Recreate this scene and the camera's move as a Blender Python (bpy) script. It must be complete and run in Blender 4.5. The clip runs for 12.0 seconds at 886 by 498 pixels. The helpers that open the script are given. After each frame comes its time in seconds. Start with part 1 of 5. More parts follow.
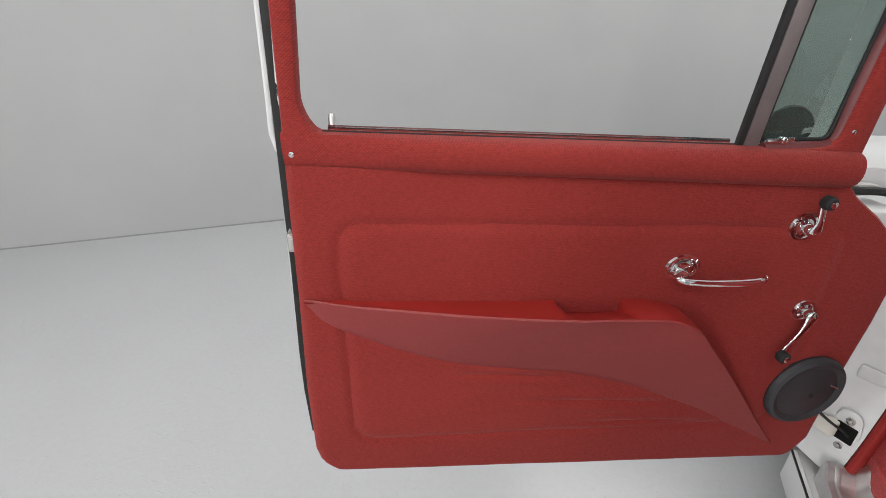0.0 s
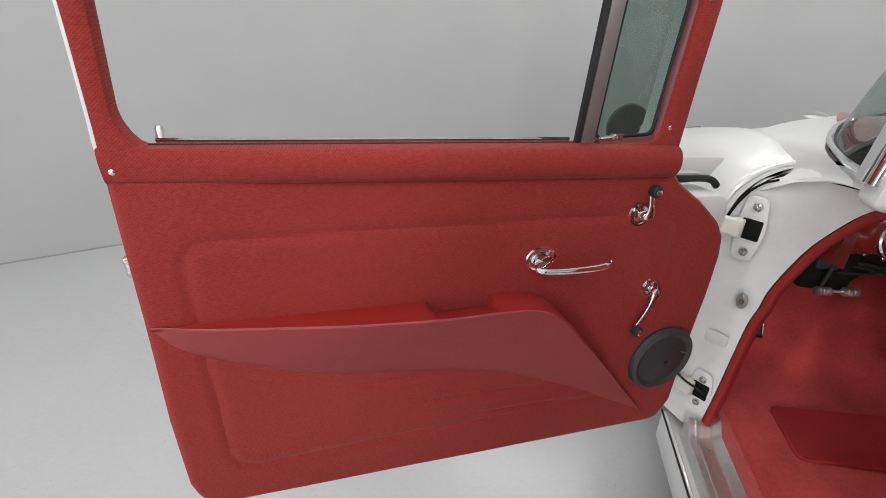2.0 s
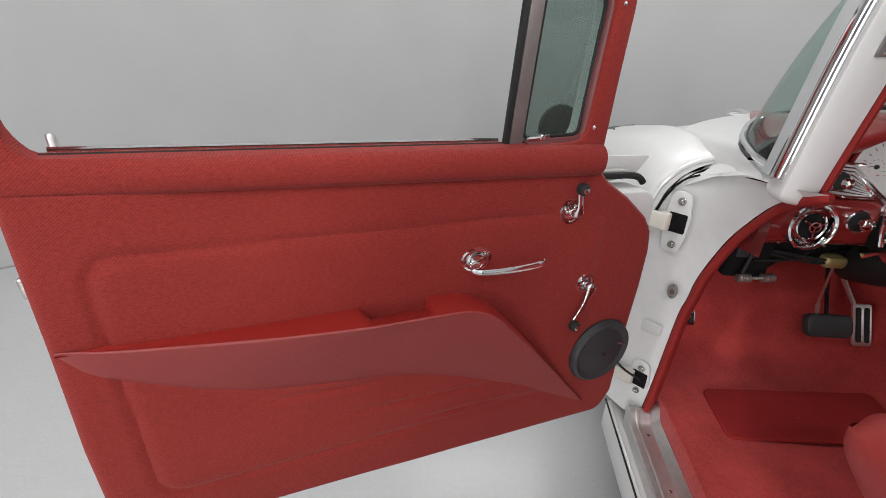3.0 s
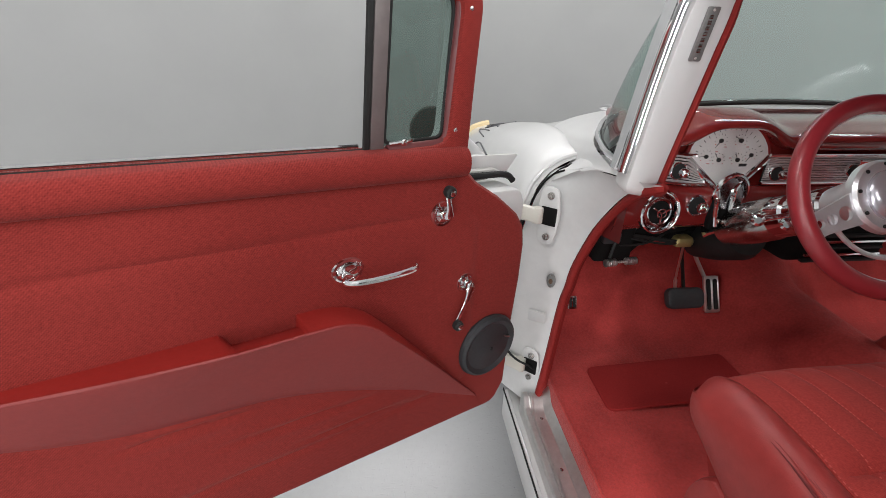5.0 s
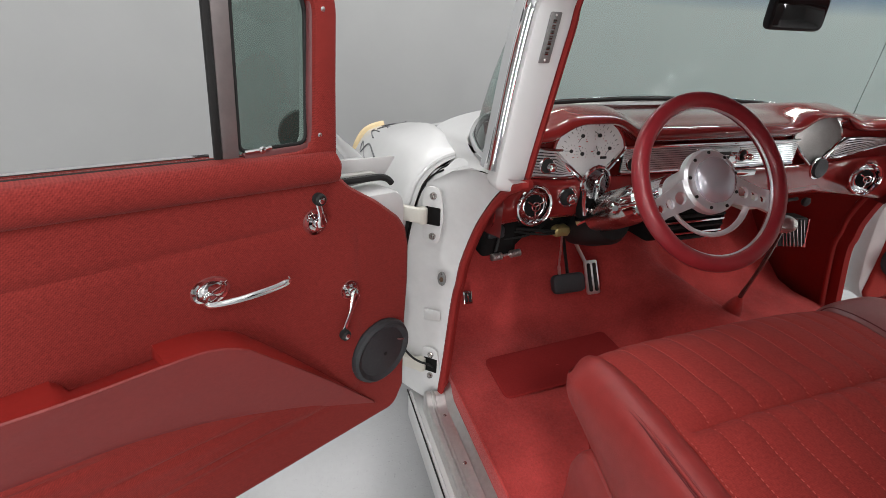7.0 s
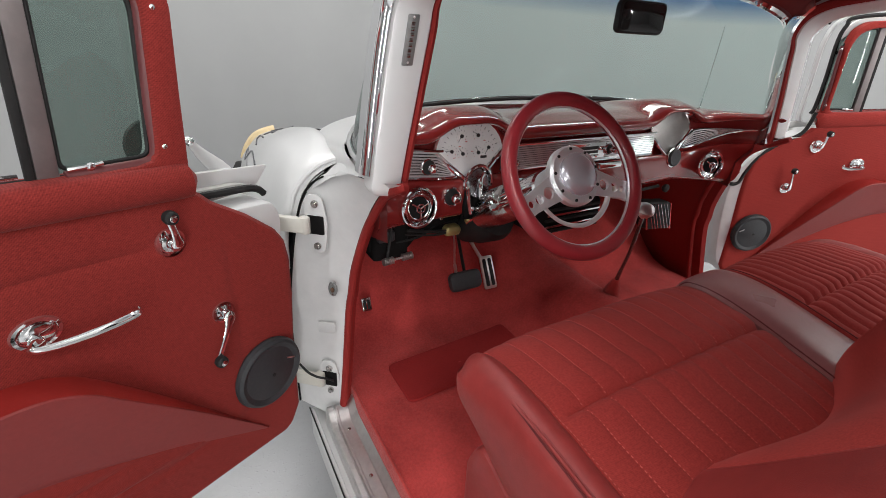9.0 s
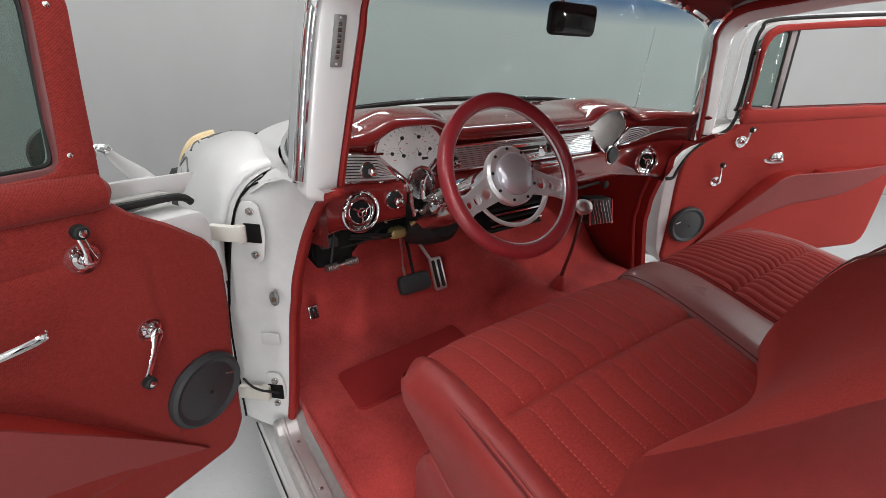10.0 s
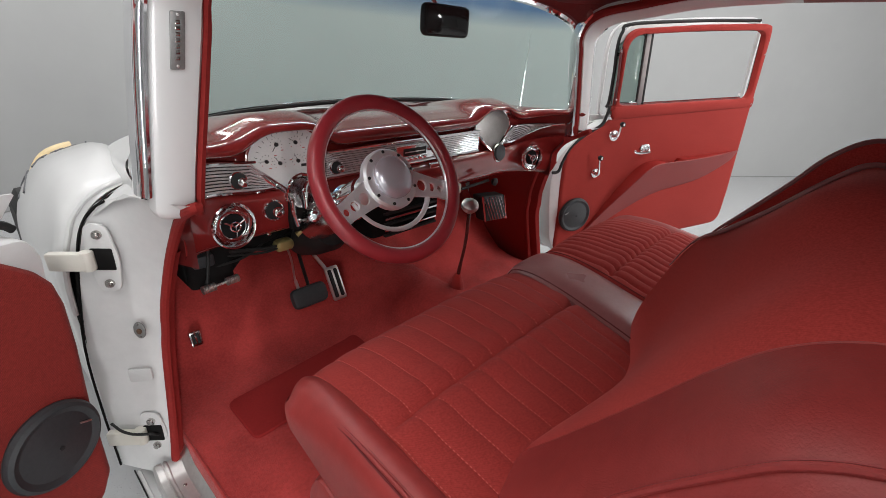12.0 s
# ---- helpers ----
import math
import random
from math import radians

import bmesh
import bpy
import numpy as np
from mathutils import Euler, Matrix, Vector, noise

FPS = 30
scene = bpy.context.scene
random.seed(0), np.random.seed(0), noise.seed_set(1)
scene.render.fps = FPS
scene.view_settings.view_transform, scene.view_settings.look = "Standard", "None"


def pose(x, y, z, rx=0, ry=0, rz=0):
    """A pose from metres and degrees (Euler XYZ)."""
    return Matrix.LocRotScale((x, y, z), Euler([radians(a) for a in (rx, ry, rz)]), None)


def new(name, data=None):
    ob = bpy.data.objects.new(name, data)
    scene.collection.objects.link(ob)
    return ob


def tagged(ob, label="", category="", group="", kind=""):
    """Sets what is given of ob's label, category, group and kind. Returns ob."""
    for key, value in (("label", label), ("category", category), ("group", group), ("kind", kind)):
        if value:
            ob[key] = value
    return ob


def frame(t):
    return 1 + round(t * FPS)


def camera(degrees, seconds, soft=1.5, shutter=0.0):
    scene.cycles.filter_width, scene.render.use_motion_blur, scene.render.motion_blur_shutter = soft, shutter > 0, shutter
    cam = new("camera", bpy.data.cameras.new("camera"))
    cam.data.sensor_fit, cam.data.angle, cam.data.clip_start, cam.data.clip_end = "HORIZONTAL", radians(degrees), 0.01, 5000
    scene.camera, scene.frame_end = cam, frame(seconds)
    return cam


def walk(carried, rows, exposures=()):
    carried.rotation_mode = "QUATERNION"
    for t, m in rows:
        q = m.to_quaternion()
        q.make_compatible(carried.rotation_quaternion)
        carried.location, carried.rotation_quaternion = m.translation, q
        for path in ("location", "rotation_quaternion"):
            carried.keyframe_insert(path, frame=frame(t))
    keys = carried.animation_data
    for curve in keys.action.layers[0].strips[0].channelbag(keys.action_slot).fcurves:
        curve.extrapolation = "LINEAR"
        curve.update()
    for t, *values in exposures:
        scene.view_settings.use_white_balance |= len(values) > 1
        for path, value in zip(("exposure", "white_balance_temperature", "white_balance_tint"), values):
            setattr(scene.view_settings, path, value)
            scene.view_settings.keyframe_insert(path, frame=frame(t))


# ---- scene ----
# camera: carried slowly sideways past the open driver's door, turning to the cabin
cam = camera(89.0, 12.0, soft=0.45)
ROWS = [
    (0.0, -1.2769, -0.8948, 1.1846, 63.51, 0.10, 22.38),
    (0.5, -1.2600, -0.8873, 1.1861, 63.51, -0.03, 19.63),
    (1.0, -1.2412, -0.8811, 1.1881, 63.53, -0.14, 16.86),
    (1.5, -1.2189, -0.8742, 1.1888, 63.62, -0.24, 14.06),
    (2.0, -1.1996, -0.8669, 1.1916, 63.57, -0.40, 11.30),
    (2.5, -1.1808, -0.8587, 1.1939, 63.54, -0.59, 8.47),
    (3.0, -1.1644, -0.8523, 1.1928, 63.70, -0.76, 5.47),
    (5.0, -1.0937, -0.8311, 1.2024, 63.61, -1.48, -6.16),
    (5.5, -1.0782, -0.8298, 1.2030, 63.67, -1.67, -9.11),
    (6.0, -1.0619, -0.8300, 1.2051, 63.73, -1.85, -12.03),
    (6.5, -1.0462, -0.8305, 1.2067, 63.81, -2.04, -14.90),
    (7.0, -1.0290, -0.8319, 1.2078, 63.90, -2.16, -17.80),
    (9.0, -0.9643, -0.8398, 1.2123, 64.44, -2.64, -29.33),
    (9.5, -0.9469, -0.8448, 1.2136, 64.60, -2.74, -32.15),
    (10.0, -0.9309, -0.8501, 1.2140, 64.81, -2.80, -35.00),
    (10.5, -0.9146, -0.8551, 1.2144, 64.97, -2.91, -37.84),
    (11.0, -0.8986, -0.8600, 1.2147, 65.15, -2.95, -40.74),
    (11.5, -0.8841, -0.8660, 1.2158, 65.35, -3.03, -43.66),
    (12.0, -0.8700, -0.8714, 1.2159, 65.54, -3.09, -46.55),
]
# the plan below is drawn small: everything stands PLAN times larger in the world
PLAN = 1.12
walk(cam, [(t, pose(x * PLAN, y * PLAN, z * PLAN, *turn)) for t, x, y, z, *turn in ROWS])

# ---------------------------------------------------------------- light
world = bpy.data.worlds.new("studio_world")
scene.world = world
world.use_nodes = True
world.node_tree.nodes["Background"].inputs[0].default_value = (1, 1, 1, 1)
world.node_tree.nodes["Background"].inputs[1].default_value = 0.0
scene.view_settings.exposure = 0.1


def area_lamp(name, x, y, z, sx, sy, watts, rx=0.0, rz=0.0, colour=(1.0, 0.99, 0.985)):
    lamp = bpy.data.lights.new(name, "AREA")
    lamp.shape, lamp.size, lamp.size_y, lamp.energy, lamp.color = "RECTANGLE", sx * PLAN, sy * PLAN, watts * PLAN ** 2, colour
    ob = new(name, lamp)
    ob.matrix_world = pose(x * PLAN, y * PLAN, z * PLAN, rx, 0, rz)
    return ob


# rows of ceiling tubes over the studio; the last three are added fill
CEIL = 3.3
# last three: unseen, added to brighten seat backs, dashboard and passenger's door
LAMPS = [(-2.9, -0.6), (-1.2, -2.6), (1.4, -2.6), (3.0, -0.6), (-0.5, 2.5), (-2.2, -4.4), (2.2, -4.4), (-1.5, 1.0), (1.5, 1.0), (3.4, -2.8)]
for lx, ly in LAMPS:
    area_lamp("overhead_light", lx, ly, CEIL - 0.08, 2.4, 0.09, 25.0 if lx < -2.5 else (27.0 if ly > 0 else 38.0))
# unseen upright fill lights added near the walls behind the camera
for lx, ly, rz, watts in ((-4.6, -3.4, -60, 34.0), (-2.4, -5.6, -25, 74.0), (3.5, -5.6, 36, 74.0)):
    area_lamp("rear_fill_light", lx, ly, 1.7, 0.16, 2.2, watts, 80, rz)

# ---------------------------------------------------------------- materials
def nodes_of(name):
    m = bpy.data.materials.new(name)
    m.use_nodes = True
    nt = m.node_tree
    return m, nt, nt.nodes["Principled BSDF"]


def node(nt, kind, **inputs):
    n = nt.nodes.new(kind)
    for key, value in inputs.items():
        n.inputs[key.replace("_", " ")].default_value = value
    return n


def ramp(nt, source, stops):
    r = nt.nodes.new("ShaderNodeValToRGB")
    while len(r.color_ramp.elements) < len(stops):
        r.color_ramp.elements.new(0.5)
    for e, (p, c) in zip(r.color_ramp.elements, stops):
        e.position, e.color = p, (*c, 1)
    nt.links.new(source, r.inputs[0])
    return r.outputs[0]


def surface(name, dark, light, rough=0.5, metal=0.0, grain=40.0, patch=3.0, bump=0.0, bump_scale=300.0, coat=0.0, rough_var=0.08, spec=0.5, sheen=0.0, mix=0.5):
    """Two scales of noise between two colours, with fine relief and uneven gloss."""
    m, nt, b = nodes_of(name)
    co = nt.nodes.new("ShaderNodeTexCoord").outputs["Object"]
    n1 = node(nt, "ShaderNodeTexNoise", Scale=grain, Detail=4.0, Roughness=0.6)
    n2 = node(nt, "ShaderNodeTexNoise", Scale=patch, Detail=3.0, Roughness=0.55)
    for n in (n1, n2):
        nt.links.new(co, n.inputs["Vector"])
    mx = nt.nodes.new("ShaderNodeMix")
    mx.inputs[0].default_value = mix
    nt.links.new(n1.outputs[0], mx.inputs[2])
    nt.links.new(n2.outputs[0], mx.inputs[3])
    nt.links.new(ramp(nt, mx.outputs[0], [(0.3, dark), (0.7, light)]), b.inputs["Base Color"])
    mr = node(nt, "ShaderNodeMapRange", To_Min=max(0.0, rough - rough_var), To_Max=min(1.0, rough + rough_var))
    nt.links.new(n2.outputs[0], mr.inputs[0])
    nt.links.new(mr.outputs[0], b.inputs["Roughness"])
    b.inputs["Metallic"].default_value = metal
    b.inputs["Coat Weight"].default_value = coat
    b.inputs["Coat Roughness"].default_value = 0.06
    b.inputs["Specular IOR Level"].default_value = spec
    b.inputs["Sheen Weight"].default_value = sheen
    b.inputs["Sheen Roughness"].default_value = 0.5
    if bump:
        n3 = node(nt, "ShaderNodeTexNoise", Scale=bump_scale, Detail=3.0)
        nt.links.new(co, n3.inputs["Vector"])
        bp = node(nt, "ShaderNodeBump", Strength=bump, Distance=0.002)
        nt.links.new(n3.outputs[0], bp.inputs["Height"])
        nt.links.new(bp.outputs[0], b.inputs["Normal"])
    return m


def tweed(name, dark, light, axis_u, axis_v, pitch=0.0034, fade=0.45, yarns=(95, 95, 480), relief=0.35, weave=0.07, gain=1.0):
    """Woven cloth: crossed threads seen along the two given directions, with uneven yarns and large soft fading."""
    m, nt, b = nodes_of(name)
    co = nt.nodes.new("ShaderNodeTexCoord").outputs["Object"]

    def along(axis, wobble):
        d = nt.nodes.new("ShaderNodeVectorMath")
        d.operation = "DOT_PRODUCT"
        d.inputs[1].default_value = axis
        nt.links.new(co, d.inputs[0])
        w = node(nt, "ShaderNodeTexNoise", Scale=wobble, Detail=2.0)
        nt.links.new(co, w.inputs["Vector"])
        s = nt.nodes.new("ShaderNodeMath")
        s.operation = "MULTIPLY_ADD"
        s.inputs[1].default_value = 2 * math.pi / pitch
        nt.links.new(d.outputs["Value"], s.inputs[0])
        k = nt.nodes.new("ShaderNodeMath")
        k.operation, k.inputs[1].default_value = "MULTIPLY", 5.0
        nt.links.new(w.outputs[0], k.inputs[0])
        nt.links.new(k.outputs[0], s.inputs[2])
        sn = nt.nodes.new("ShaderNodeMath")
        sn.operation = "SINE"
        nt.links.new(s.outputs[0], sn.inputs[0])
        return sn.outputs[0]
    a, c = along(axis_u, 22.0), along(axis_v, 22.0)
    cross = nt.nodes.new("ShaderNodeMath")
    cross.operation = "MULTIPLY"
    nt.links.new(a, cross.inputs[0])
    nt.links.new(c, cross.inputs[1])
    wv = nt.nodes.new("ShaderNodeMath")
    wv.operation = "MULTIPLY_ADD"
    wv.inputs[1].default_value = 1.1
    nt.links.new(a, wv.inputs[0])
    nt.links.new(cross.outputs[0], wv.inputs[2])
    # yarns: noise stretched along the first axis
    mp = nt.nodes.new("ShaderNodeMapping")
    mp.inputs["Scale"].default_value = yarns
    nt.links.new(co, mp.inputs["Vector"])
    yarn = node(nt, "ShaderNodeTexNoise", Scale=1.0, Detail=3.0, Roughness=0.7)
    nt.links.new(mp.outputs[0], yarn.inputs["Vector"])
    big = node(nt, "ShaderNodeTexNoise", Scale=2.2, Detail=4.0)
    nt.links.new(co, big.inputs["Vector"])
    s1 = node(nt, "ShaderNodeMath")
    s1.operation, s1.inputs[1].default_value = "MULTIPLY_ADD", weave
    nt.links.new(wv.outputs[0], s1.inputs[0])
    yg = node(nt, "ShaderNodeMath")
    yg.operation, yg.inputs[1].default_value, yg.inputs[2].default_value = "MULTIPLY_ADD", gain, .5 - .5 * gain
    nt.links.new(yarn.outputs[0], yg.inputs[0])
    nt.links.new(yg.outputs[0], s1.inputs[2])
    s2 = node(nt, "ShaderNodeMath")
    s2.operation, s2.inputs[1].default_value = "MULTIPLY_ADD", fade
    nt.links.new(big.outputs[0], s2.inputs[0])
    nt.links.new(s1.outputs[0], s2.inputs[2])
    nt.links.new(ramp(nt, s2.outputs[0], [(0.45, dark), (1.0, light)]), b.inputs["Base Color"])
    b.inputs["Roughness"].default_value = 0.85
    b.inputs["Specular IOR Level"].default_value = 0.25
    b.inputs["Sheen Weight"].default_value = 0.05
    bp = node(nt, "ShaderNodeBump", Strength=relief, Distance=0.0012)
    nt.links.new(s1.outputs[0], bp.inputs["Height"])
    nt.links.new(bp.outputs[0], b.inputs["Normal"])
    return m


def tinted_glass(name, tint, gloss=0.02):
    m, nt, b = nodes_of(name)
    nt.nodes.remove(b)
    tr = nt.nodes.new("ShaderNodeBsdfTransparent")
    tr.inputs[0].default_value = (*tint, 1)
    gl = nt.nodes.new("ShaderNodeBsdfGlossy")
    gl.inputs["Roughness"].default_value = gloss
    mx = nt.nodes.new("ShaderNodeMixShader")
    lw = nt.nodes.new("ShaderNodeLayerWeight")
    pw = nt.nodes.new("ShaderNodeMath")
    pw.operation, pw.inputs[1].default_value = "POWER", 4.5
    nt.links.new(lw.outputs["Facing"], pw.inputs[0])
    ad = nt.nodes.new("ShaderNodeMath")
    ad.operation, ad.inputs[1].default_value, ad.inputs[2].default_value = "MULTIPLY_ADD", 0.85, 0.035
    nt.links.new(pw.outputs[0], ad.inputs[0])
    nt.links.new(ad.outputs[0], mx.inputs[0])
    nt.links.new(tr.outputs[0], mx.inputs[1])
    nt.links.new(gl.outputs[0], mx.inputs[2])
    nt.links.new(mx.outputs[0], nt.nodes["Material Output"].inputs[0])
    return m


def banded_glass(name, tint, band, z0, z1):
    """Laminated windscreen: pale tint with a blue band that starts at height z0 and is full at z1."""
    m = tinted_glass(name, tint)
    nt = m.node_tree
    co = nt.nodes.new("ShaderNodeTexCoord").outputs["Object"]
    sp = nt.nodes.new("ShaderNodeSeparateXYZ")
    nt.links.new(co, sp.inputs[0])
    mr = node(nt, "ShaderNodeMapRange", From_Min=z0, From_Max=z1)
    nt.links.new(sp.outputs[2], mr.inputs[0])
    tr = next(n for n in nt.nodes if n.type == "BSDF_TRANSPARENT")
    nt.links.new(ramp(nt, mr.outputs[0], [(0.0, tint), (1.0, band)]), tr.inputs[0])
    return m


WHITE = surface("white_enamel", (0.62, 0.62, 0.62), (0.68, 0.68, 0.675), rough=0.3, grain=9, patch=2, coat=0.5, rough_var=0.05)
WHITE_SATIN = surface("white_jamb_paint", (0.58, 0.58, 0.578), (0.68, 0.68, 0.677), rough=0.42, grain=30, patch=5, bump=0.05, bump_scale=90, rough_var=0.1)
RED_PAINT = surface("red_gloss_paint", (0.19, 0.017, 0.016), (0.245, 0.024, 0.022), rough=0.12, grain=6, patch=2, coat=1.0, rough_var=0.02)
RED_VINYL = surface("red_vinyl", (0.215, 0.031, 0.030), (0.27, 0.042, 0.039), rough=0.5, grain=120, patch=4, bump=0.12, bump_scale=900, spec=0.35)
RED_LEATHER = surface("red_leather", (0.26, 0.031, 0.029), (0.36, 0.047, 0.043), rough=0.42, grain=60, patch=5, bump=0.25, bump_scale=500, spec=0.4)
CARPET = surface("red_carpet", (0.33, 0.034, 0.032), (0.66, 0.080, 0.073), rough=0.95, grain=170, patch=9, bump=0.9, bump_scale=600, spec=0.1, sheen=0.15, mix=0.6)
HEEL_MAT = surface("dark_red_rubber_mat", (0.25, 0.018, 0.018), (0.35, 0.028, 0.027), rough=0.85, grain=240, patch=6, bump=0.5, bump_scale=600, spec=0.15)
CHROME = surface("chrome", (0.80, 0.80, 0.81), (0.90, 0.90, 0.91), rough=0.06, metal=1.0, grain=20, patch=5, rough_var=0.03)
DULL_CHROME = surface("worn_chrome", (0.42, 0.40, 0.38), (0.62, 0.60, 0.58), rough=0.22, metal=1.0, grain=60, patch=12, rough_var=0.1)
BRUSHED = surface("brushed_steel", (0.62, 0.61, 0.60), (0.80, 0.79, 0.78), rough=0.38, metal=1.0, grain=80, patch=9, rough_var=0.14, bump=0.08)
RUBBER = surface("black_rubber", (0.011, 0.011, 0.011), (0.024, 0.024, 0.024), rough=0.65, grain=50, patch=8, bump=0.1, spec=0.3)
DARK_PLASTIC = surface("dark_grey_plastic", (0.022, 0.025, 0.028), (0.04, 0.043, 0.047), rough=0.55, grain=160, patch=8, bump=0.15, bump_scale=1200)
# near-black that stands for shade in gaps, recesses and under the dashboard
SHADE_BLACK = surface("dark_opening", (0.008, 0.008, 0.008), (0.014, 0.013, 0.013), rough=0.95, grain=30, patch=6, spec=0.1)
GLASS = tinted_glass("tinted_side_glass", (0.585, 0.66, 0.635))
WINDSCREEN = banded_glass("windscreen_glass", (0.70, 0.825, 0.795), (0.16, 0.30, 0.50), 1.275, 1.33)


def floor_paint():
    """Smooth grey floor paint with sparse, glossy little lumps."""
    m = surface("grey_floor_paint", (0.39, 0.395, 0.40), (0.425, 0.43, 0.435), rough=0.2, grain=60, patch=1.3)
    nt, b = m.node_tree, m.node_tree.nodes["Principled BSDF"]
    co = nt.nodes.new("ShaderNodeTexCoord").outputs["Object"]
    lumps = node(nt, "ShaderNodeTexNoise", Scale=120.0, Detail=1.0, Roughness=0.4)
    nt.links.new(co, lumps.inputs["Vector"])
    mask = node(nt, "ShaderNodeMapRange", From_Min=.62, From_Max=.72)
    nt.links.new(lumps.outputs[0], mask.inputs[0])
    gloss = node(nt, "ShaderNodeMapRange", To_Min=.24, To_Max=.04)
    nt.links.new(mask.outputs[0], gloss.inputs[0])
    nt.links.new(gloss.outputs[0], b.inputs["Roughness"])
    bp = node(nt, "ShaderNodeBump", Strength=.7, Distance=.0013)
    nt.links.new(mask.outputs[0], bp.inputs["Height"])
    nt.links.new(bp.outputs[0], b.inputs["Normal"])
    return m


FLOOR_MAT = floor_paint()
WALL_MAT = surface("grey_wall_paint", (0.352, 0.357, 0.355), (0.382, 0.387, 0.385), rough=0.75, grain=3, patch=0.7, bump=0.06, bump_scale=160)
CEIL_MAT = surface("white_ceiling", (0.68, 0.68, 0.68), (0.74, 0.74, 0.74), rough=0.9, grain=3, patch=0.6)
RED_TRIM = surface("red_edge_trim", (0.21, 0.016, 0.014), (0.29, 0.024, 0.021), rough=0.7, grain=200, patch=5, bump=0.2, bump_scale=700, spec=0.2)
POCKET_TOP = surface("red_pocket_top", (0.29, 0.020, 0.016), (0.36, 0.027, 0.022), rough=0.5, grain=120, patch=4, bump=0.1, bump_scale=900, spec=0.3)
RED_VINYL_DARK = surface("dull_red_rubber", (0.10, 0.022, 0.024), (0.14, 0.032, 0.034), rough=0.45, grain=60, patch=6)
# dashboard red darkened to hold the shadow at its ends
DASH_END_SHADE = surface("shaded_red_satin_paint", (0.085, 0.007, 0.007), (0.12, 0.010, 0.009), rough=0.4, grain=60, patch=5)
CHANNEL_GREY = surface("grey_channel", (0.40, 0.395, 0.375), (0.50, 0.495, 0.475), rough=0.55, grain=40, patch=6)
MAUVE_METAL = surface("mauve_grey_metal", (.17, .145, .145), (.25, .22, .215), rough=.42, metal=.5, grain=40, patch=6)
RUST = surface("rusty_steel", (.06, .035, .02), (.16, .085, .05), rough=.7, grain=300, patch=60)
GREY_PLATE = surface("grey_stamped_plate", (.20, .20, .20), (.30, .30, .295), rough=.45, metal=.6, grain=200, patch=20)
CREAM = surface("ivory_plastic", (0.62, 0.60, 0.53), (0.70, 0.68, 0.62), rough=0.4, grain=30, patch=6)

# ---------------------------------------------------------------- builders
ORIGIN = {}


def thing(name, at, label, category, group="", kind=""):
    ob = new(name)
    ob.empty_display_size = 0.05
    ob.location = Vector(at) * PLAN
    ob.scale = (PLAN, PLAN, PLAN)
    ORIGIN[ob] = Vector(at)
    return tagged(ob, label, category, group, kind)


def part(name, verts, faces, mat, parent=None, label="", smooth=True, angle=35.0):
    """One mesh object, its points given in the world; under a thing or a part if one is given."""
    o = ORIGIN[parent] if parent else Vector((0, 0, 0))
    while parent and parent.parent and parent.parent.parent:
        parent = parent.parent
    me = bpy.data.meshes.new(name)
    me.from_pydata([tuple(Vector(v) - o) for v in verts], [], faces)
    bm = bmesh.new()
    bm.from_mesh(me)
    bmesh.ops.recalc_face_normals(bm, faces=bm.faces)
    if smooth:
        for f in bm.faces:
            f.smooth = True
        lim = radians(angle)
        for e in bm.edges:
            e.smooth = len(e.link_faces) == 2 and e.calc_face_angle(0.0) < lim
    bm.to_mesh(me)
    bm.free()
    me.materials.append(mat)
    ob = new(name, me)
    if parent:
        ob.parent = parent
    else:
        ob.scale = (PLAN, PLAN, PLAN)
    ORIGIN[ob] = o
    if label:
        tagged(ob, label)
    return ob


def joined(*pieces):
    """Points and faces of several pieces in one list."""
    vs, fs = [], []
    for v, f in pieces:
        k = len(vs)
        vs += list(v)
        fs += [tuple(i + k for i in q) for q in f]
    return vs, fs


def grid(rows, closed_u=False, closed_v=False):
    """Faces over a list of rows of points."""
    n, m = len(rows), len(rows[0])
    vs = [p for r in rows for p in r]
    fs = []
    for i in range(n - (0 if closed_v else 1)):
        for j in range(m - (0 if closed_u else 1)):
            a, b = i * m + j, i * m + (j + 1) % m
            c, d = ((i + 1) % n) * m + (j + 1) % m, ((i + 1) % n) * m + j
            fs.append((a, b, c, d))
    return vs, fs


def thick_grid(rows, depth, way):
    """A sheet with a back, moved by depth along way, and closed edges."""
    way = Vector(way).normalized() * depth
    back = [[Vector(p) + way for p in r] for r in rows]
    n, m = len(rows), len(rows[0])
    v1, f1 = grid(rows)
    v2, f2 = grid(back)
    k = n * m
    fs = f1 + [tuple(i + k for i in reversed(q)) for q in f2]
    rim = [j for j in range(m)] + [i * m + m - 1 for i in range(1, n)] + [(n - 1) * m + j for j in range(m - 2, -1, -1)] + [i * m for i in range(n - 2, 0, -1)]
    for a, b in zip(rim, rim[1:] + rim[:1]):
        fs.append((a, a + k, b + k, b))
    return v1 + v2, fs


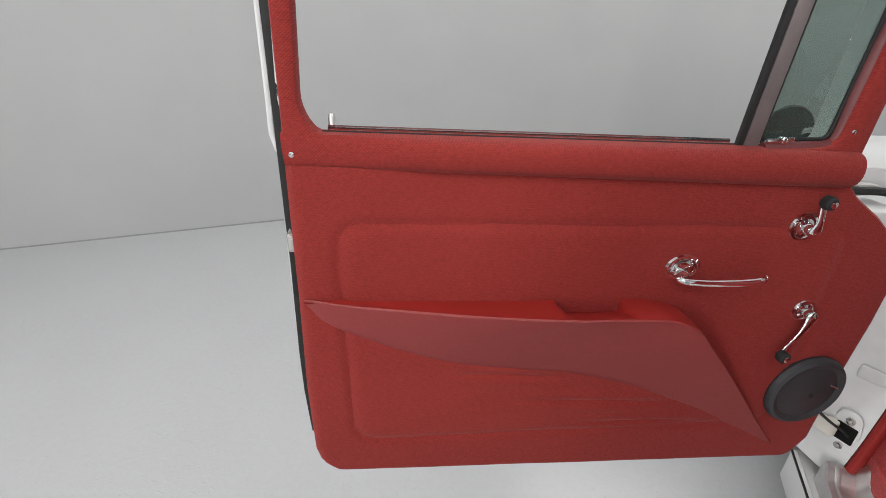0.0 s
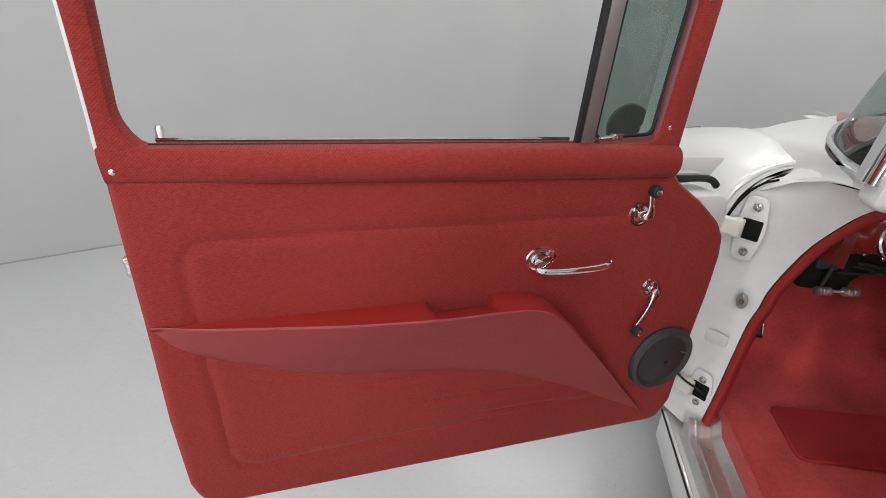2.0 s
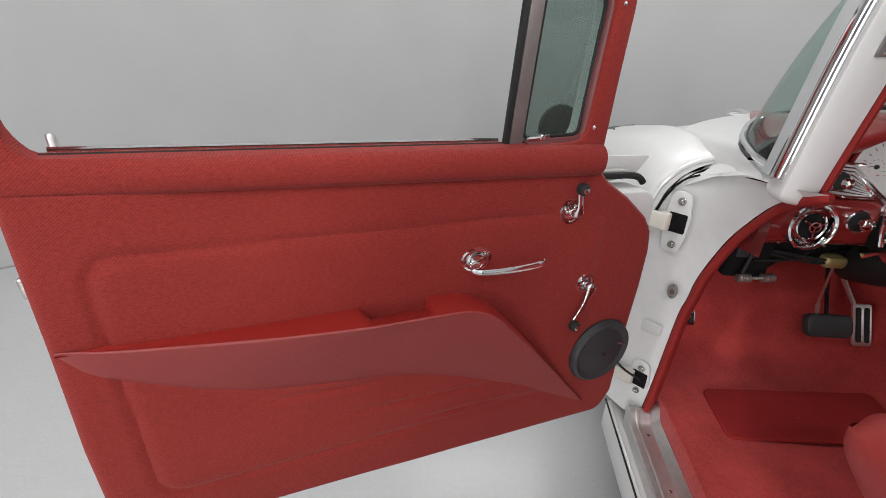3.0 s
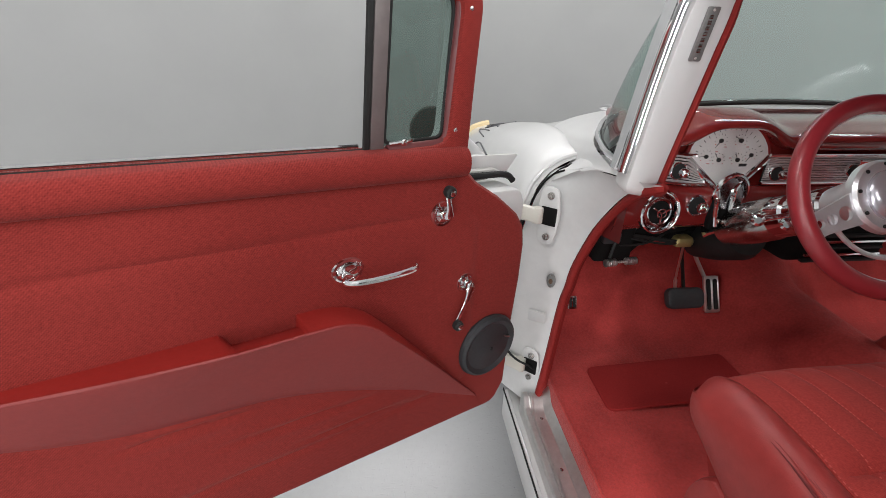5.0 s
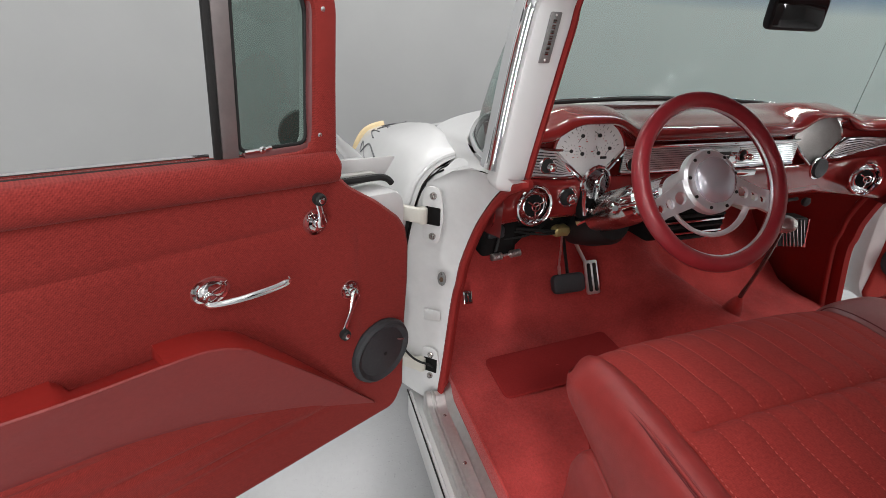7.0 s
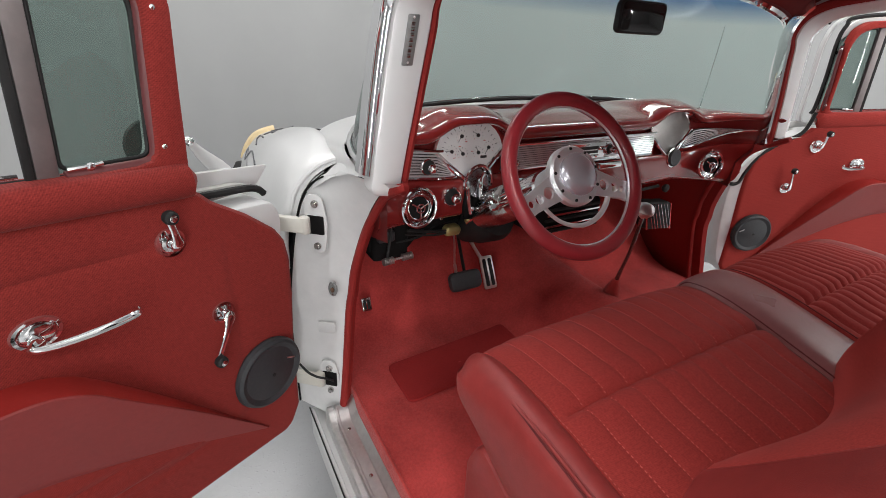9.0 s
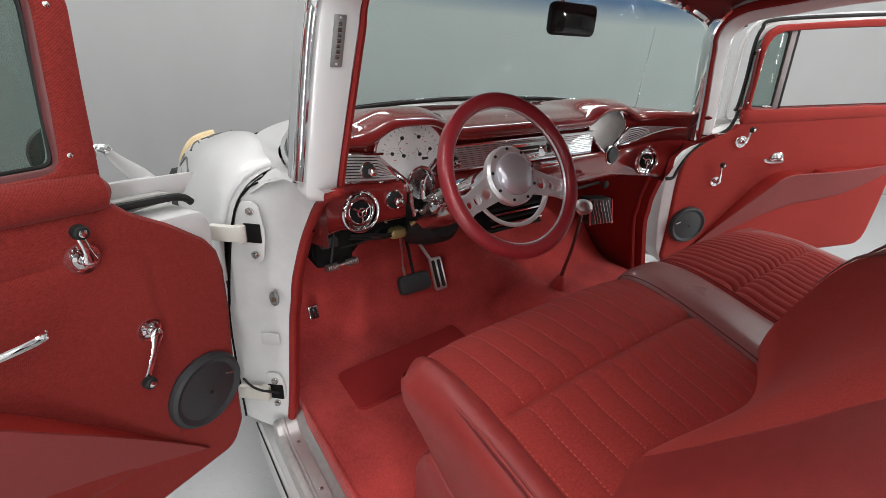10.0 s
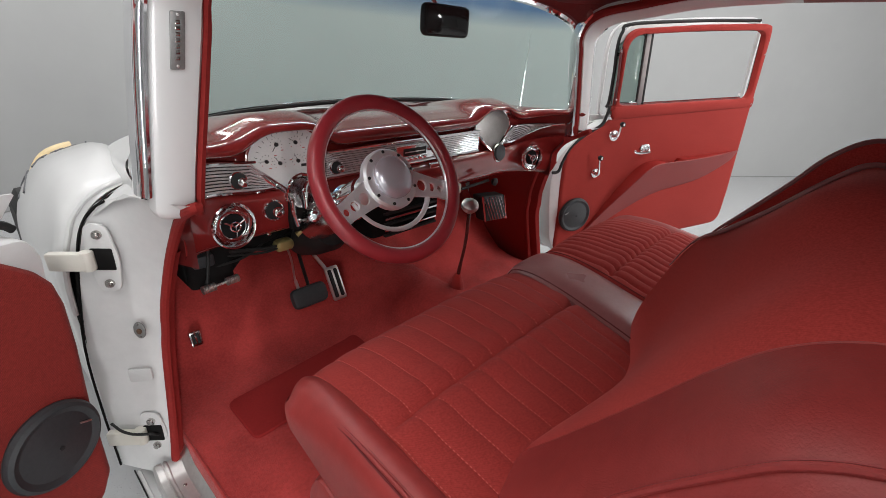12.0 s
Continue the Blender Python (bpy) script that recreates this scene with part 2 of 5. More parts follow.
def spline(pts, n, closed=False):
    """n points along a smooth curve through pts."""
    pts = [Vector(p) for p in pts]
    k = len(pts)
    segs = k if closed else k - 1
    out = []
    for s in range(n):
        x = s * segs / (n if closed else n - 1)
        i = min(int(x), segs - 1)
        t = x - i
        if closed:
            p0, p1, p2, p3 = (pts[(i + d) % k] for d in (-1, 0, 1, 2))
        else:
            p1, p2 = pts[i], pts[i + 1]
            p0 = pts[i - 1] if i else p1 * 2 - p2
            p3 = pts[i + 2] if i + 2 < k else p2 * 2 - p1
        out.append(0.5 * ((2 * p1) + (p2 - p0) * t + (2 * p0 - 5 * p1 + 4 * p2 - p3) * t * t + (3 * p1 - p0 - 3 * p2 + p3) * t ** 3))
    return out


def tube(path, r, seg=10, closed=False, flat=1.0, cap=True, up=None):
    """A round bar along a path; r may be a list; flat squeezes it across."""
    path = [Vector(p) for p in path]
    n = len(path)
    rs = r if isinstance(r, (list, tuple)) else [r] * n
    rows = []
    ref = Vector(up) if up else None
    for i, p in enumerate(path):
        a = path[(i - 1) % n] if (closed or i) else p
        b = path[(i + 1) % n] if (closed or i < n - 1) else p
        d = (b - a).normalized()
        if ref is None:
            ref = d.orthogonal()
        x = (ref - d * ref.dot(d))
        x = x.normalized() if x.length > 1e-6 else d.orthogonal().normalized()
        if not up:
            ref = x
        y = d.cross(x)
        rows.append([p + x * (rs[i] * math.cos(2 * math.pi * k / seg)) + y * (rs[i] * flat * math.sin(2 * math.pi * k / seg)) for k in range(seg)])
    vs, fs = grid(rows, closed_u=True, closed_v=closed)
    if cap and not closed:
        fs += [tuple(range(seg)), tuple((n - 1) * seg + k for k in range(seg))]
    return vs, fs


def frame_of(axis, up=(0, 0, 1)):
    a = Vector(axis).normalized()
    u = Vector(up)
    x = u.cross(a)
    x = x.normalized() if x.length > 1e-4 else a.orthogonal().normalized()
    return x, a.cross(x), a


def lathe(profile, at, axis, seg=32, sx=1.0, sy=1.0, up=(0, 0, 1)):
    """Turns (radius, height) pairs round an axis."""
    x, y, a = frame_of(axis, up)
    at = Vector(at)
    rows = [[at + x * (r * sx * math.cos(2 * math.pi * k / seg)) + y * (r * sy * math.sin(2 * math.pi * k / seg)) + a * h for k in range(seg)] for r, h in profile]
    vs, fs = grid(rows, closed_u=True)
    n = len(profile)
    if profile[0][0] > 1e-5:
        fs.append(tuple(range(seg)))
    if profile[-1][0] > 1e-5:
        fs.append(tuple((n - 1) * seg + k for k in range(seg)))
    return vs, fs


def inset(poly, d):
    """The outline moved inwards by d (counter-clockwise outlines)."""
    n = len(poly)
    out = []
    for i in range(n):
        a, b, c = Vector(poly[i - 1]), Vector(poly[i]), Vector(poly[(i + 1) % n])
        e1, e2 = (b - a), (c - b)
        e1 = e1.normalized() if e1.length > 1e-9 else e2.normalized()
        e2 = e2.normalized() if e2.length > 1e-9 else e1
        nrm = Vector((-e1.y - e2.y, e1.x + e2.x))
        nrm = nrm.normalized() if nrm.length > 1e-9 else Vector((-e1.y, e1.x))
        k = 1 / max(0.5, nrm.dot(Vector((-e1.y, e1.x))))
        out.append(b + nrm * d * k)
    return out


def ccw(poly):
    s = sum(poly[i - 1][0] * poly[i][1] - poly[i][0] * poly[i - 1][1] for i in range(len(poly)))
    return list(poly) if s > 0 else list(reversed(poly))


def slab(poly, w0, w1, put, bevel=0.003):
    """A flat outline with depth from w0 to w1 and rounded front and back edges; put(u, v, w) gives the place."""
    poly = [Vector(p) for p in ccw(poly)]
    small = inset(poly, bevel)
    mid = inset(poly, bevel * 0.3)
    s = bevel if w1 > w0 else -bevel
    rows = [[put(p.x, p.y, w) for p in ring] for ring, w in ((small, w0), (mid, w0 + 0.3 * s), (poly, w0 + s), (poly, w1 - s), (mid, w1 - 0.3 * s), (small, w1))]
    vs, fs = grid(rows, closed_u=True)
    n = len(poly)
    fs += [tuple(range(n)), tuple(5 * n + k for k in range(n))]
    return vs, fs


def holed(outline, holes, w0, w1, put):
    """A plate with holes that go through it."""
    from mathutils.geometry import tessellate_polygon
    loops = [[Vector((p[0], p[1], 0)) for p in q] for q in [outline] + holes]
    flat = [p for q in loops for p in q]
    tris = tessellate_polygon(loops)
    n = len(flat)
    vs = [put(p.x, p.y, w0) for p in flat] + [put(p.x, p.y, w1) for p in flat]
    fs = [tuple(t) for t in tris] + [tuple(i + n for i in reversed(t)) for t in tris]
    k = 0
    for q in loops:
        m = len(q)
        fs += [(k + i, k + (i + 1) % m, k + (i + 1) % m + n, k + i + n) for i in range(m)]
        k += m
    return vs, fs


def rounded(pts, r=0.01, n=5):
    """Rounds the corners of an outline; r may be a list."""
    out = []
    k = len(pts)
    for i in range(k):
        a, b, c = Vector(pts[i - 1]), Vector(pts[i]), Vector(pts[(i + 1) % k])
        rr = r[i] if isinstance(r, (list, tuple)) else r
        d1, d2 = (a - b), (c - b)
        t = min(rr, d1.length * 0.45, d2.length * 0.45)
        if t < 1e-5:
            out.append(b)
            continue
        p, q = b + d1.normalized() * t, b + d2.normalized() * t
        for j in range(n + 1):
            s = j / n
            out.append(p * (1 - s) ** 2 + b * 2 * s * (1 - s) + q * s * s)
    return out


def box(x0, x1, y0, y1, z0, z1, bevel=0.004):
    pts = rounded([(x0, y0), (x1, y0), (x1, y1), (x0, y1)], bevel, 3)
    return slab(pts, z0, z1, lambda u, v, w: Vector((u, v, w)), min(bevel, 0.4 * abs(z1 - z0)))


def circle(cx, cy, r, n=20, ry=None):
    return [Vector((cx + r * math.cos(2 * math.pi * k / n), cy + (ry or r) * math.sin(2 * math.pi * k / n))) for k in range(n)]


def lerp_table(table, x):
    return float(np.interp(x, [a for a, _ in table], [b for _, b in table]))


def smooth01(x):
    x = max(0.0, min(1.0, x))
    return x * x * (3 - 2 * x)

# ================================================================ the studio
def setting(name, verts, faces, mat, label="", category="", smooth=False):
    return tagged(part(name, verts, faces, mat, None, label, smooth), label, category, "", "structure")


WALL_TOP = 3.3
front_plan = [(-6.4, -1.14), (-4.59, 0.31), (-3.39, 1.27), (-1.7, 2.62)]
front_plan += [tuple(p) for p in spline([(-1.2, 3.0), (-0.45, 3.42), (0.45, 3.42), (1.2, 3.0)], 14)]
front_plan += [(2.0, 2.42), (5.14, 0.18), (7.0, -1.15)]
setting("floor", *box(-6.6, 7.2, -6.2, 4.0, -0.12, 0.0, 0.001), FLOOR_MAT, "smooth light grey painted concrete floor with faint gloss", "floor")
setting("wall_front", *thick_grid([[(x, y, z) for x, y in front_plan] for z in (0.0, WALL_TOP)], 0.12, (0, 1, 0)), WALL_MAT, "plain light grey painted studio wall", "wall", True)
setting("baseboard", *thick_grid([[(x, y - .004, z) for x, y in front_plan] for z in (0.0, .008)], 0.003, (0, 1, 0)), surface("grey_joint", (.20, .20, .20), (.27, .27, .27), rough=.8), "thin dark joint where wall and floor meet", "trim", True)
setting("wall_back", *box(-6.4, 7.0, -6.1, -5.98, 0, WALL_TOP, 0.001), WALL_MAT, "plain light grey painted studio wall", "wall")
setting("wall_west", *box(-6.52, -6.4, -6.1, -1.14, 0, WALL_TOP, 0.001), WALL_MAT, "plain light grey painted studio wall", "wall")
setting("wall_east", *box(7.0, 7.12, -6.1, -1.15, 0, WALL_TOP, 0.001), WALL_MAT, "plain light grey painted studio wall", "wall")
setting("ceiling", *box(-6.6, 7.2, -6.2, 4.0, WALL_TOP + 0.002, WALL_TOP + 0.1, 0.001), CEIL_MAT, "plain white studio ceiling", "ceiling")

# ================================================================ car body
car = thing("car", (0, 0.6, 0), "white vintage car with red interior and both front doors open", "car")
body = car


def both(name, make, mat, label="", shift=(0, 0)):
    """A left part and its mirror image on the right, moved out and back by shift."""
    for s in (-1, 1):
        vs, fs = make
        part(name, [(s * -1 * v[0] + (shift[0] if s > 0 else 0), v[1] + (shift[1] if s > 0 else 0), v[2]) for v in map(Vector, vs)], fs, mat, body, label)


# hinge pillar: rows of points from the door gap (a) to the red kick trim (b)
EDGE_A = [(-.805, .150, .285), (-.805, .155, .45), (-.80, .160, .60), (-.78, .156, .75), (-.763, .146, .832), (-.752, .138, .868), (-.736, .128, .897), (-.716, .112, .916), (-.692, .05, .942), (-.682, -.05, .958), (-.68, -.085, .962)]
EDGE_B = [(-.735, .045, .285), (-.715, .06, .40), (-.69, .083, .58), (-.682, .078, .64), (-.675, .073, .70), (-.66, .04, .80), (-.655, -.01, .87), (-.655, -.06, .92), (-.658, -.11, .95), (-.66, -.15, .968), (-.661, -.18, .98)]
ea, eb = spline(EDGE_A, 40), spline(EDGE_B, 40)
jamb = []
for a, b in zip(ea, eb):
    d = (b - a)
    nrm = Vector((-0.45, -0.85, 0.25)).normalized()
    jamb.append([a + d * t + nrm * (0.003 * math.sin(math.pi * t)) for t in [k / 10 for k in range(11)]])
both("hinge_pillar", grid(jamb), WHITE_SATIN, "bare white painted hinge pillar")


# red trim round the door opening, then the kick panel inside it
kick = []
for b in eb[:22]:
    kick.append([b + Vector((-.002, -.006, 0)), b + Vector((.010, -.016, 0)), b + Vector((.024, -.008, 0)), b + Vector((.03, .03, 0)), b + Vector((.02, .36, 0))])
both("kick_panel", grid(kick), RED_TRIM, "red vinyl kick panel", (.03, -.04))

# red panels that close the ends of the dashboard to the door opening, corner shade in their colour
edge_z = [v.z for v in eb]
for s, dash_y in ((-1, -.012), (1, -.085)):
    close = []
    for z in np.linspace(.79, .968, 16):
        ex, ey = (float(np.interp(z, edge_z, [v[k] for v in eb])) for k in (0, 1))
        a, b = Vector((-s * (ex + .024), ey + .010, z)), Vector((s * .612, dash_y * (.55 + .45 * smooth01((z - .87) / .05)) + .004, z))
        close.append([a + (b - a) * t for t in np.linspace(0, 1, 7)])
    part("dash_end", *grid(close), DASH_END_SHADE, car, "red trim at the dashboard's end")

# windscreen pillar and roof rail: one section swept up and back
PILLAR = spline([(-.669, -.116, .958), (-.650, -.115, 1.07), (-.625, -.112, 1.20), (-.612, -.118, 1.262), (-.600, -.165, 1.304), (-.592, -.27, 1.326), (-.587, -.55, 1.361), (-.582, -1.25, 1.372)], 40)
rows, trim, chrome, bright = [], [], [], []
for i, p in enumerate(PILLAR):
    d = (PILLAR[min(i + 1, 39)] - PILLAR[max(i - 1, 0)]).normalized()
    out = Vector((-1, 0, -.25))
    out = (out - d * out.dot(d)).normalized()
    fwd = d.cross(out)
    fwd = -fwd if fwd.dot(Vector((0, 1, .6))) < 0 else fwd
    k = .86 + .14 * smooth01(i / 12)
    sec = [(.029, .020), (.029, .000), (.026, -.006), (.016, -.0095), (-.018, -.009), (-.037, -.005), (-.042, .002), (-.042, .03), (.0, .042), (.026, .036)]
    rows.append([p + out * (o * k) + fwd * f for o, f in sec])
    tr = [(-.042, -.001), (-.046, -.006), (-.053, -.002), (-.057, .007), (-.053, .016), (-.042, .018)]
    trim.append([p + out * (o * (k if o > -.043 else 1) + (.005 * (1 - k) / .14 if o < -.043 else 0)) + fwd * f for o, f in tr])
    if i < 22:
        bright.append([p + out * o + fwd * f for o, f in [(-.049, .016), (-.054, .026), (-.050, .042), (-.036, .05), (-.03, .03)]])
    if 0 < i < 21:
        ch = [(.0295, .004), (.031, -.004), (.036, -.006), (.042, -.004), (.047, .002), (.050, .010), (.051, .022), (.049, .036), (.036, .04), (.0295, .03)]
        chrome.append([p + out * ((.0295 + (o - .0295) * .95) * k) + fwd * f for o, f in ch])
foot_c = sum((Vector(v) for v in rows[0]), Vector()) / len(rows[0])
rows = [[foot_c + (v - foot_c) * k_ + Vector((0, 0, dz)) for v in rows[0]] for k_, dz in ((.2, -.017), (.6, -.015), (.84, -.011), (.96, -.005))] + rows
both("windscreen_pillar", grid(rows, closed_u=True), WHITE, "white painted windscreen pillar and roof rail")
trim_mid = [sum((Vector(v) for v in r), Vector()) / len(r) for r in trim]
lace = spline([b + Vector((.006, -.012, 0)) for b in eb[:33:4]] + [eb[35] + Vector((.016, -.006, 0)), trim_mid[0] + Vector((0, .002, -.004)), trim_mid[3] + Vector((0, .004, 0)), trim_mid[7] + Vector((0, .006, 0)), trim_mid[12] + Vector((0, .006, 0))], 70)
both("windlace", tube(lace, [.009] * 46 + [.0085] * 6 + [.008] * 18, 10), RED_TRIM, "rounded red windlace round the door opening")
both("pillar_trim", grid(trim, closed_u=True), RED_TRIM, "red vinyl pillar trim")
part("windscreen_inner_trim", *grid(bright, closed_u=True), CHROME, body, "bright chrome inner windscreen trim")
part("windscreen_inner_trim", *grid([[Vector((-p.x - d_ * .010, p.y - d_ * .016, p.z)) for p, d_ in zip(r, (1, 1.5, 1, .4, 0))] for r in bright], closed_u=True), CHROME, body, "bright chrome inner windscreen trim")
both("windscreen_side_trim", grid(chrome, closed_u=True), CHROME, "bright chrome windscreen side trim")

for s in (-1, 1):
    for x, y, z in ((-.693, -.075, .995), (-.682, -.085, .975)):
        part("pillar_bolt", *lathe([(.008, -.004), (.008, .002), (.006, .003), (.006, .006), (.002, .0075)], (-s * x, y, z), (s * .6, -.8, .1), 12), CHROME, car, "chrome bolt at the pillar foot")

# roof and headliner
def roof(z_add, mat, name, label):
    rs = []
    for k in range(15):
        y = -0.02 - 1.25 * k / 14
        rs.append([(x, y, 1.366 + z_add + 0.085 * (1 - (x / .60) ** 2) * min(1, .35 + k / 6)) for x in [-.60 + 1.2 * j / 16 for j in range(17)]])
    part(name, *thick_grid(rs, 0.012, (0, 0, 1)), mat, body, label)


roof(0.015, WHITE, "roof", "white painted steel roof")
roof(-0.015, RED_VINYL, "headliner", "dark red headliner")

# cowl side between fender gap, pillar foot and windscreen corner
COWL_OUT = spline([(-.745, .150, .875), (-.722, .158, .905), (-.67, .19, .926), (-.62, .46, .95), (-.40, .52, .99), (0, .56, 1.0)], 40)
COWL_IN = spline([(-.700, .02, .955), (-.695, -.03, .962), (-.692, -.06, .972), (-.655, .11, 1.0), (-.42, .30, 1.02), (0, .36, 1.035)], 40)
half = [[a + (b - a) * t for t in (0, .25, .5, .75, 1)] for a, b in zip(COWL_OUT, COWL_IN)]
both("cowl", grid(half), WHITE, "white cowl panel")

# front fenders: sections from the door to the headlamp
FY = [.162, .19, .30, .5, .8, 1.1, 1.45, 1.75, 1.98, 2.06]
sections = []
for y in FY:
    if y < .2:
        k = (y - .162) / .028
        sections.append(spline([(x - .010 * k * (x < -.7), y, z + .010 * k) for x, z in ((-.645, .946), (-.688, .938), (-.724, .921), (-.752, .895), (-.775, .850), (-.80, .72), (-.79, .30))], 28))
        continue
    zc = lerp_table([(.145, .962), (.3, .957), (.5, .94), (1.0, .85), (1.5, .745), (1.98, .650), (2.06, .62)], y)
    xi = lerp_table([(.145, -.645), (1.444, -.42), (2.06, -.36)], y)
    zi = lerp_table([(.145, .946), (.5, .918), (1.0, .828), (1.444, .735), (2.06, .60)], y)
    xo = lerp_table([(.145, -.80), (.6, -.83), (1.5, -.76), (1.98, -.675), (2.06, -.64)], y)
    xc = lerp_table([(.145, -.715), (1.0, -.62), (1.5, -.565), (1.98, -.52), (2.06, -.51)], y)
    sections.append(spline([(xi, y, zi), ((xi + xc) / 2, y, (zi + zc) / 2 + .018), (xc, y, zc), (xc * .45 + xo * .55, y, zc - .04), (xo + .01, y, zc - .15), (xo, y, zc - .28), (xo + .03, y, .30)], 28))
fender_rows = [[Vector(s[j]) for s in sections] for j in range(28)]
fender_rows = [spline(r, 34) for r in fender_rows]
both("front_fender", thick_grid(fender_rows, .004, (0.3, 0, -1)), WHITE, "white front fender with fine pinstripes")
# the fender's rear edge turns in towards the hinge pillar
both("fender_rim", tube([Vector(p) + Vector((0, -.002, .002)) for p in sections[0][:24]], .006, 8), WHITE, "rolled white rear edge of the fender")
lip = [[p, p + Vector((.012, -.010, -.004)), p + Vector((.03, .02, -.01))] for p in [r[0] for r in fender_rows[:22]]]
both("fender_edge", grid(lip), WHITE, "folded white fender edge")
gap = [a + Vector((-.004, -.001, .002)) for a in ea[0:29]]
both("fender_gap", tube(gap, [.0024] * 29, 6), SHADE_BLACK, "dark shut line")
both("cowl_slot", tube(spline([(-.744, .132, .889), (-.724, .132, .908), (-.694, .136, .921), (-.655, .140, .930)], 12), [.0015, .002, .002, .0025, .003, .004, .005, .006, .0065, .0065, .006, .003], 8, flat=.8), SHADE_BLACK, "dark slot under the fender edge")
# headlamp eyebrow in tan masking
brow = [Vector(v) + Vector((-.004, 0, .002)) for v in sections[-2][7:19]]
both("headlamp_brow", tube(brow, .026, 8), surface("tan_masking", (.62, .48, .27), (.70, .56, .34), rough=.6), "tan coloured headlamp rim")

# pinstripes on the fender's crown
STRIPE = surface("grey_pinstripe", (.05, .05, .06), (.09, .09, .10), rough=.4)
for pts in ([(11, 17), (10, 19), (11.5, 21), (9, 23), (8, 20), (9, 26)], [(14, 16), (13, 20), (12, 22), (12.5, 17)], [(16, 12), (15, 16), (16.5, 18), (15, 20), (17, 14)], [(6, 18), (5, 24), (4, 27)]):
    line = []
    for a_, b_ in pts:
        i_, j_ = int(a_), int(b_)
        line.append(fender_rows[i_][j_] * (1 - a_ + i_) + fender_rows[i_ + 1][j_] * (a_ - i_) + Vector((-.001, 0, .002)))
    both("pinstripe", tube(spline(line, 24), .003, 5), STRIPE, "thin dark painted pinstripe")

# hood
hood = []
for k in range(22):
    y = .13 + 1.95 * k / 21
    xi = lerp_table([(.13, -.630), (1.444, -.403), (2.08, -.345)], y)
    zi = lerp_table([(.13, .955), (.5, .926), (1.0, .836), (1.444, .742), (2.08, .60)], y)
    y0 = y + .40 * (1 - k / 21) ** 2
    hood.append([(xi * (1 - 2 * j / 20), y + (y0 - y) * math.sin(math.pi * j / 20), zi + .046 * math.sin(math.pi * j / 20) ** .8 - .02 * (y0 - y)) for j in range(21)])
part("hood", *thick_grid(hood, .004, (0, 0, -1)), WHITE, body, "white hood")
ORN = Vector((0, 1.36, .835))
part("hood_ornament", *joined(tube(spline([ORN + Vector((0, .16, .0)), ORN + Vector((0, .05, .022)), ORN + Vector((0, -.06, .020)), ORN + Vector((0, -.16, .005))], 14), [.004, .010, .014, .016, .016, .016, .015, .014, .012, .010, .009, .008, .006, .003], 10), thick_grid([[ORN + Vector((s * .004, .02 - .10 * t, .024 + k * .0)) + Vector((s * .10 * t, 0, .01 * t)) for s in (-1, 1)] for k in (0, 1) for t in (k,)], .004, (0, 0, -1)), thick_grid([[ORN + Vector((0, -.10, .02)), ORN + Vector((0, -.165, .055))], [ORN + Vector((0, -.16, .01)), ORN + Vector((0, -.185, .052))]], .004, (1, 0, 0))), CHROME, body, "small chrome winged hood ornament")
hood_gap = [Vector((lerp_table([(.13, -.640), (1.444, -.412), (2.08, -.353)], y), y, lerp_table([(.13, .959), (.5, .932), (1.0, .842), (1.444, .746), (2.08, .604)], y))) for y in np.linspace(.115, 2.05, 20)]
both("hood_gap", tube(hood_gap, .0045, 6), SHADE_BLACK, "dark shut line")

# rockers and sill plates
both("rocker", box(-.790, -.69, -1.2, .13, .17, .270, .010), WHITE, "white rocker panel")
sill_sec = [(-.768, .262), (-.768, .303), (-.764, .308), (-.752, .308), (-.749, .304), (-.746, .308), (-.742, .308), (-.739, .302), (-.714, .302), (-.710, .310), (-.704, .3135), (-.700, .322), (-.694, .326), (-.690, .318), (-.690, .262)]
sill_rows = []
for y in (-1.1, -.75, -.5, -.3, -.15, -.06, -.02, -.002, .012, .024, .034, .042):
    up_ = .028 * smooth01((y + .004) / .036) ** 1.4
    sill_rows.append([(x, y, z + (up_ if z > .28 else 0)) for x, z in sill_sec])
both("sill_plate", grid(sill_rows), BRUSHED, "worn brushed metal sill plate with a turned up end")
both("rocker_seal", box(-.7918, -.7890, -1.2, .13, .264, .2715, .0010), RUBBER, "thin black seal along the rocker panel")

both("carpet_edge", box(-.6965, -.6885, -1.1, .10, .30, .374, .004), CARPET, "bound carpet edge along the sill")
for s in (-1, 1):
    for y in (-.02, -.17, -.33, -.50):
        part("sill_screw", *lathe([(.0045, -.001), (.0045, .001), (.002, .0018)], (s * .727, y, .302), (0, 0, 1), 10), DULL_CHROME, car, "small sill screw")

# floor pan with carpet, toe board and firewall
def hump(x):
    return .20 * math.exp(-(x / .15) ** 2)


cx = np.linspace(-.691, .691, 41)
carpet = []
for y, z in [(-1.15, .35), (-.6, .36), (-.3, .365), (0, .37), (.14, .375), (.20, .39), (.26, .44), (.34, .53), (.42, .63), (.44, .72)]:
    carpet.append([(x, y, z + hump(x)) for x in cx])
part("carpet", *thick_grid(carpet, .02, (0, 0.3, -1)), CARPET, body, "red cut pile carpet")
# firewall coloured almost black for the shade it stands in
part("firewall", *box(-.62, .62, .44, .46, .35, .93, .004), SHADE_BLACK, body, "dark firewall behind the dashboard")
part("underbody", *box(-.70, .70, -1.2, 1.9, .18, .30, .01), RUBBER, body, "black underbody")

foot_out = spline([(-.716, .112, .917), (-.694, .05, .943), (-.684, -.04, .959), (-.681, -.085, .963)], 14)
foot_in = spline([(-.655, .13, .948), (-.648, .06, .968), (-.645, -.02, .978), (-.648, -.075, .976)], 14)
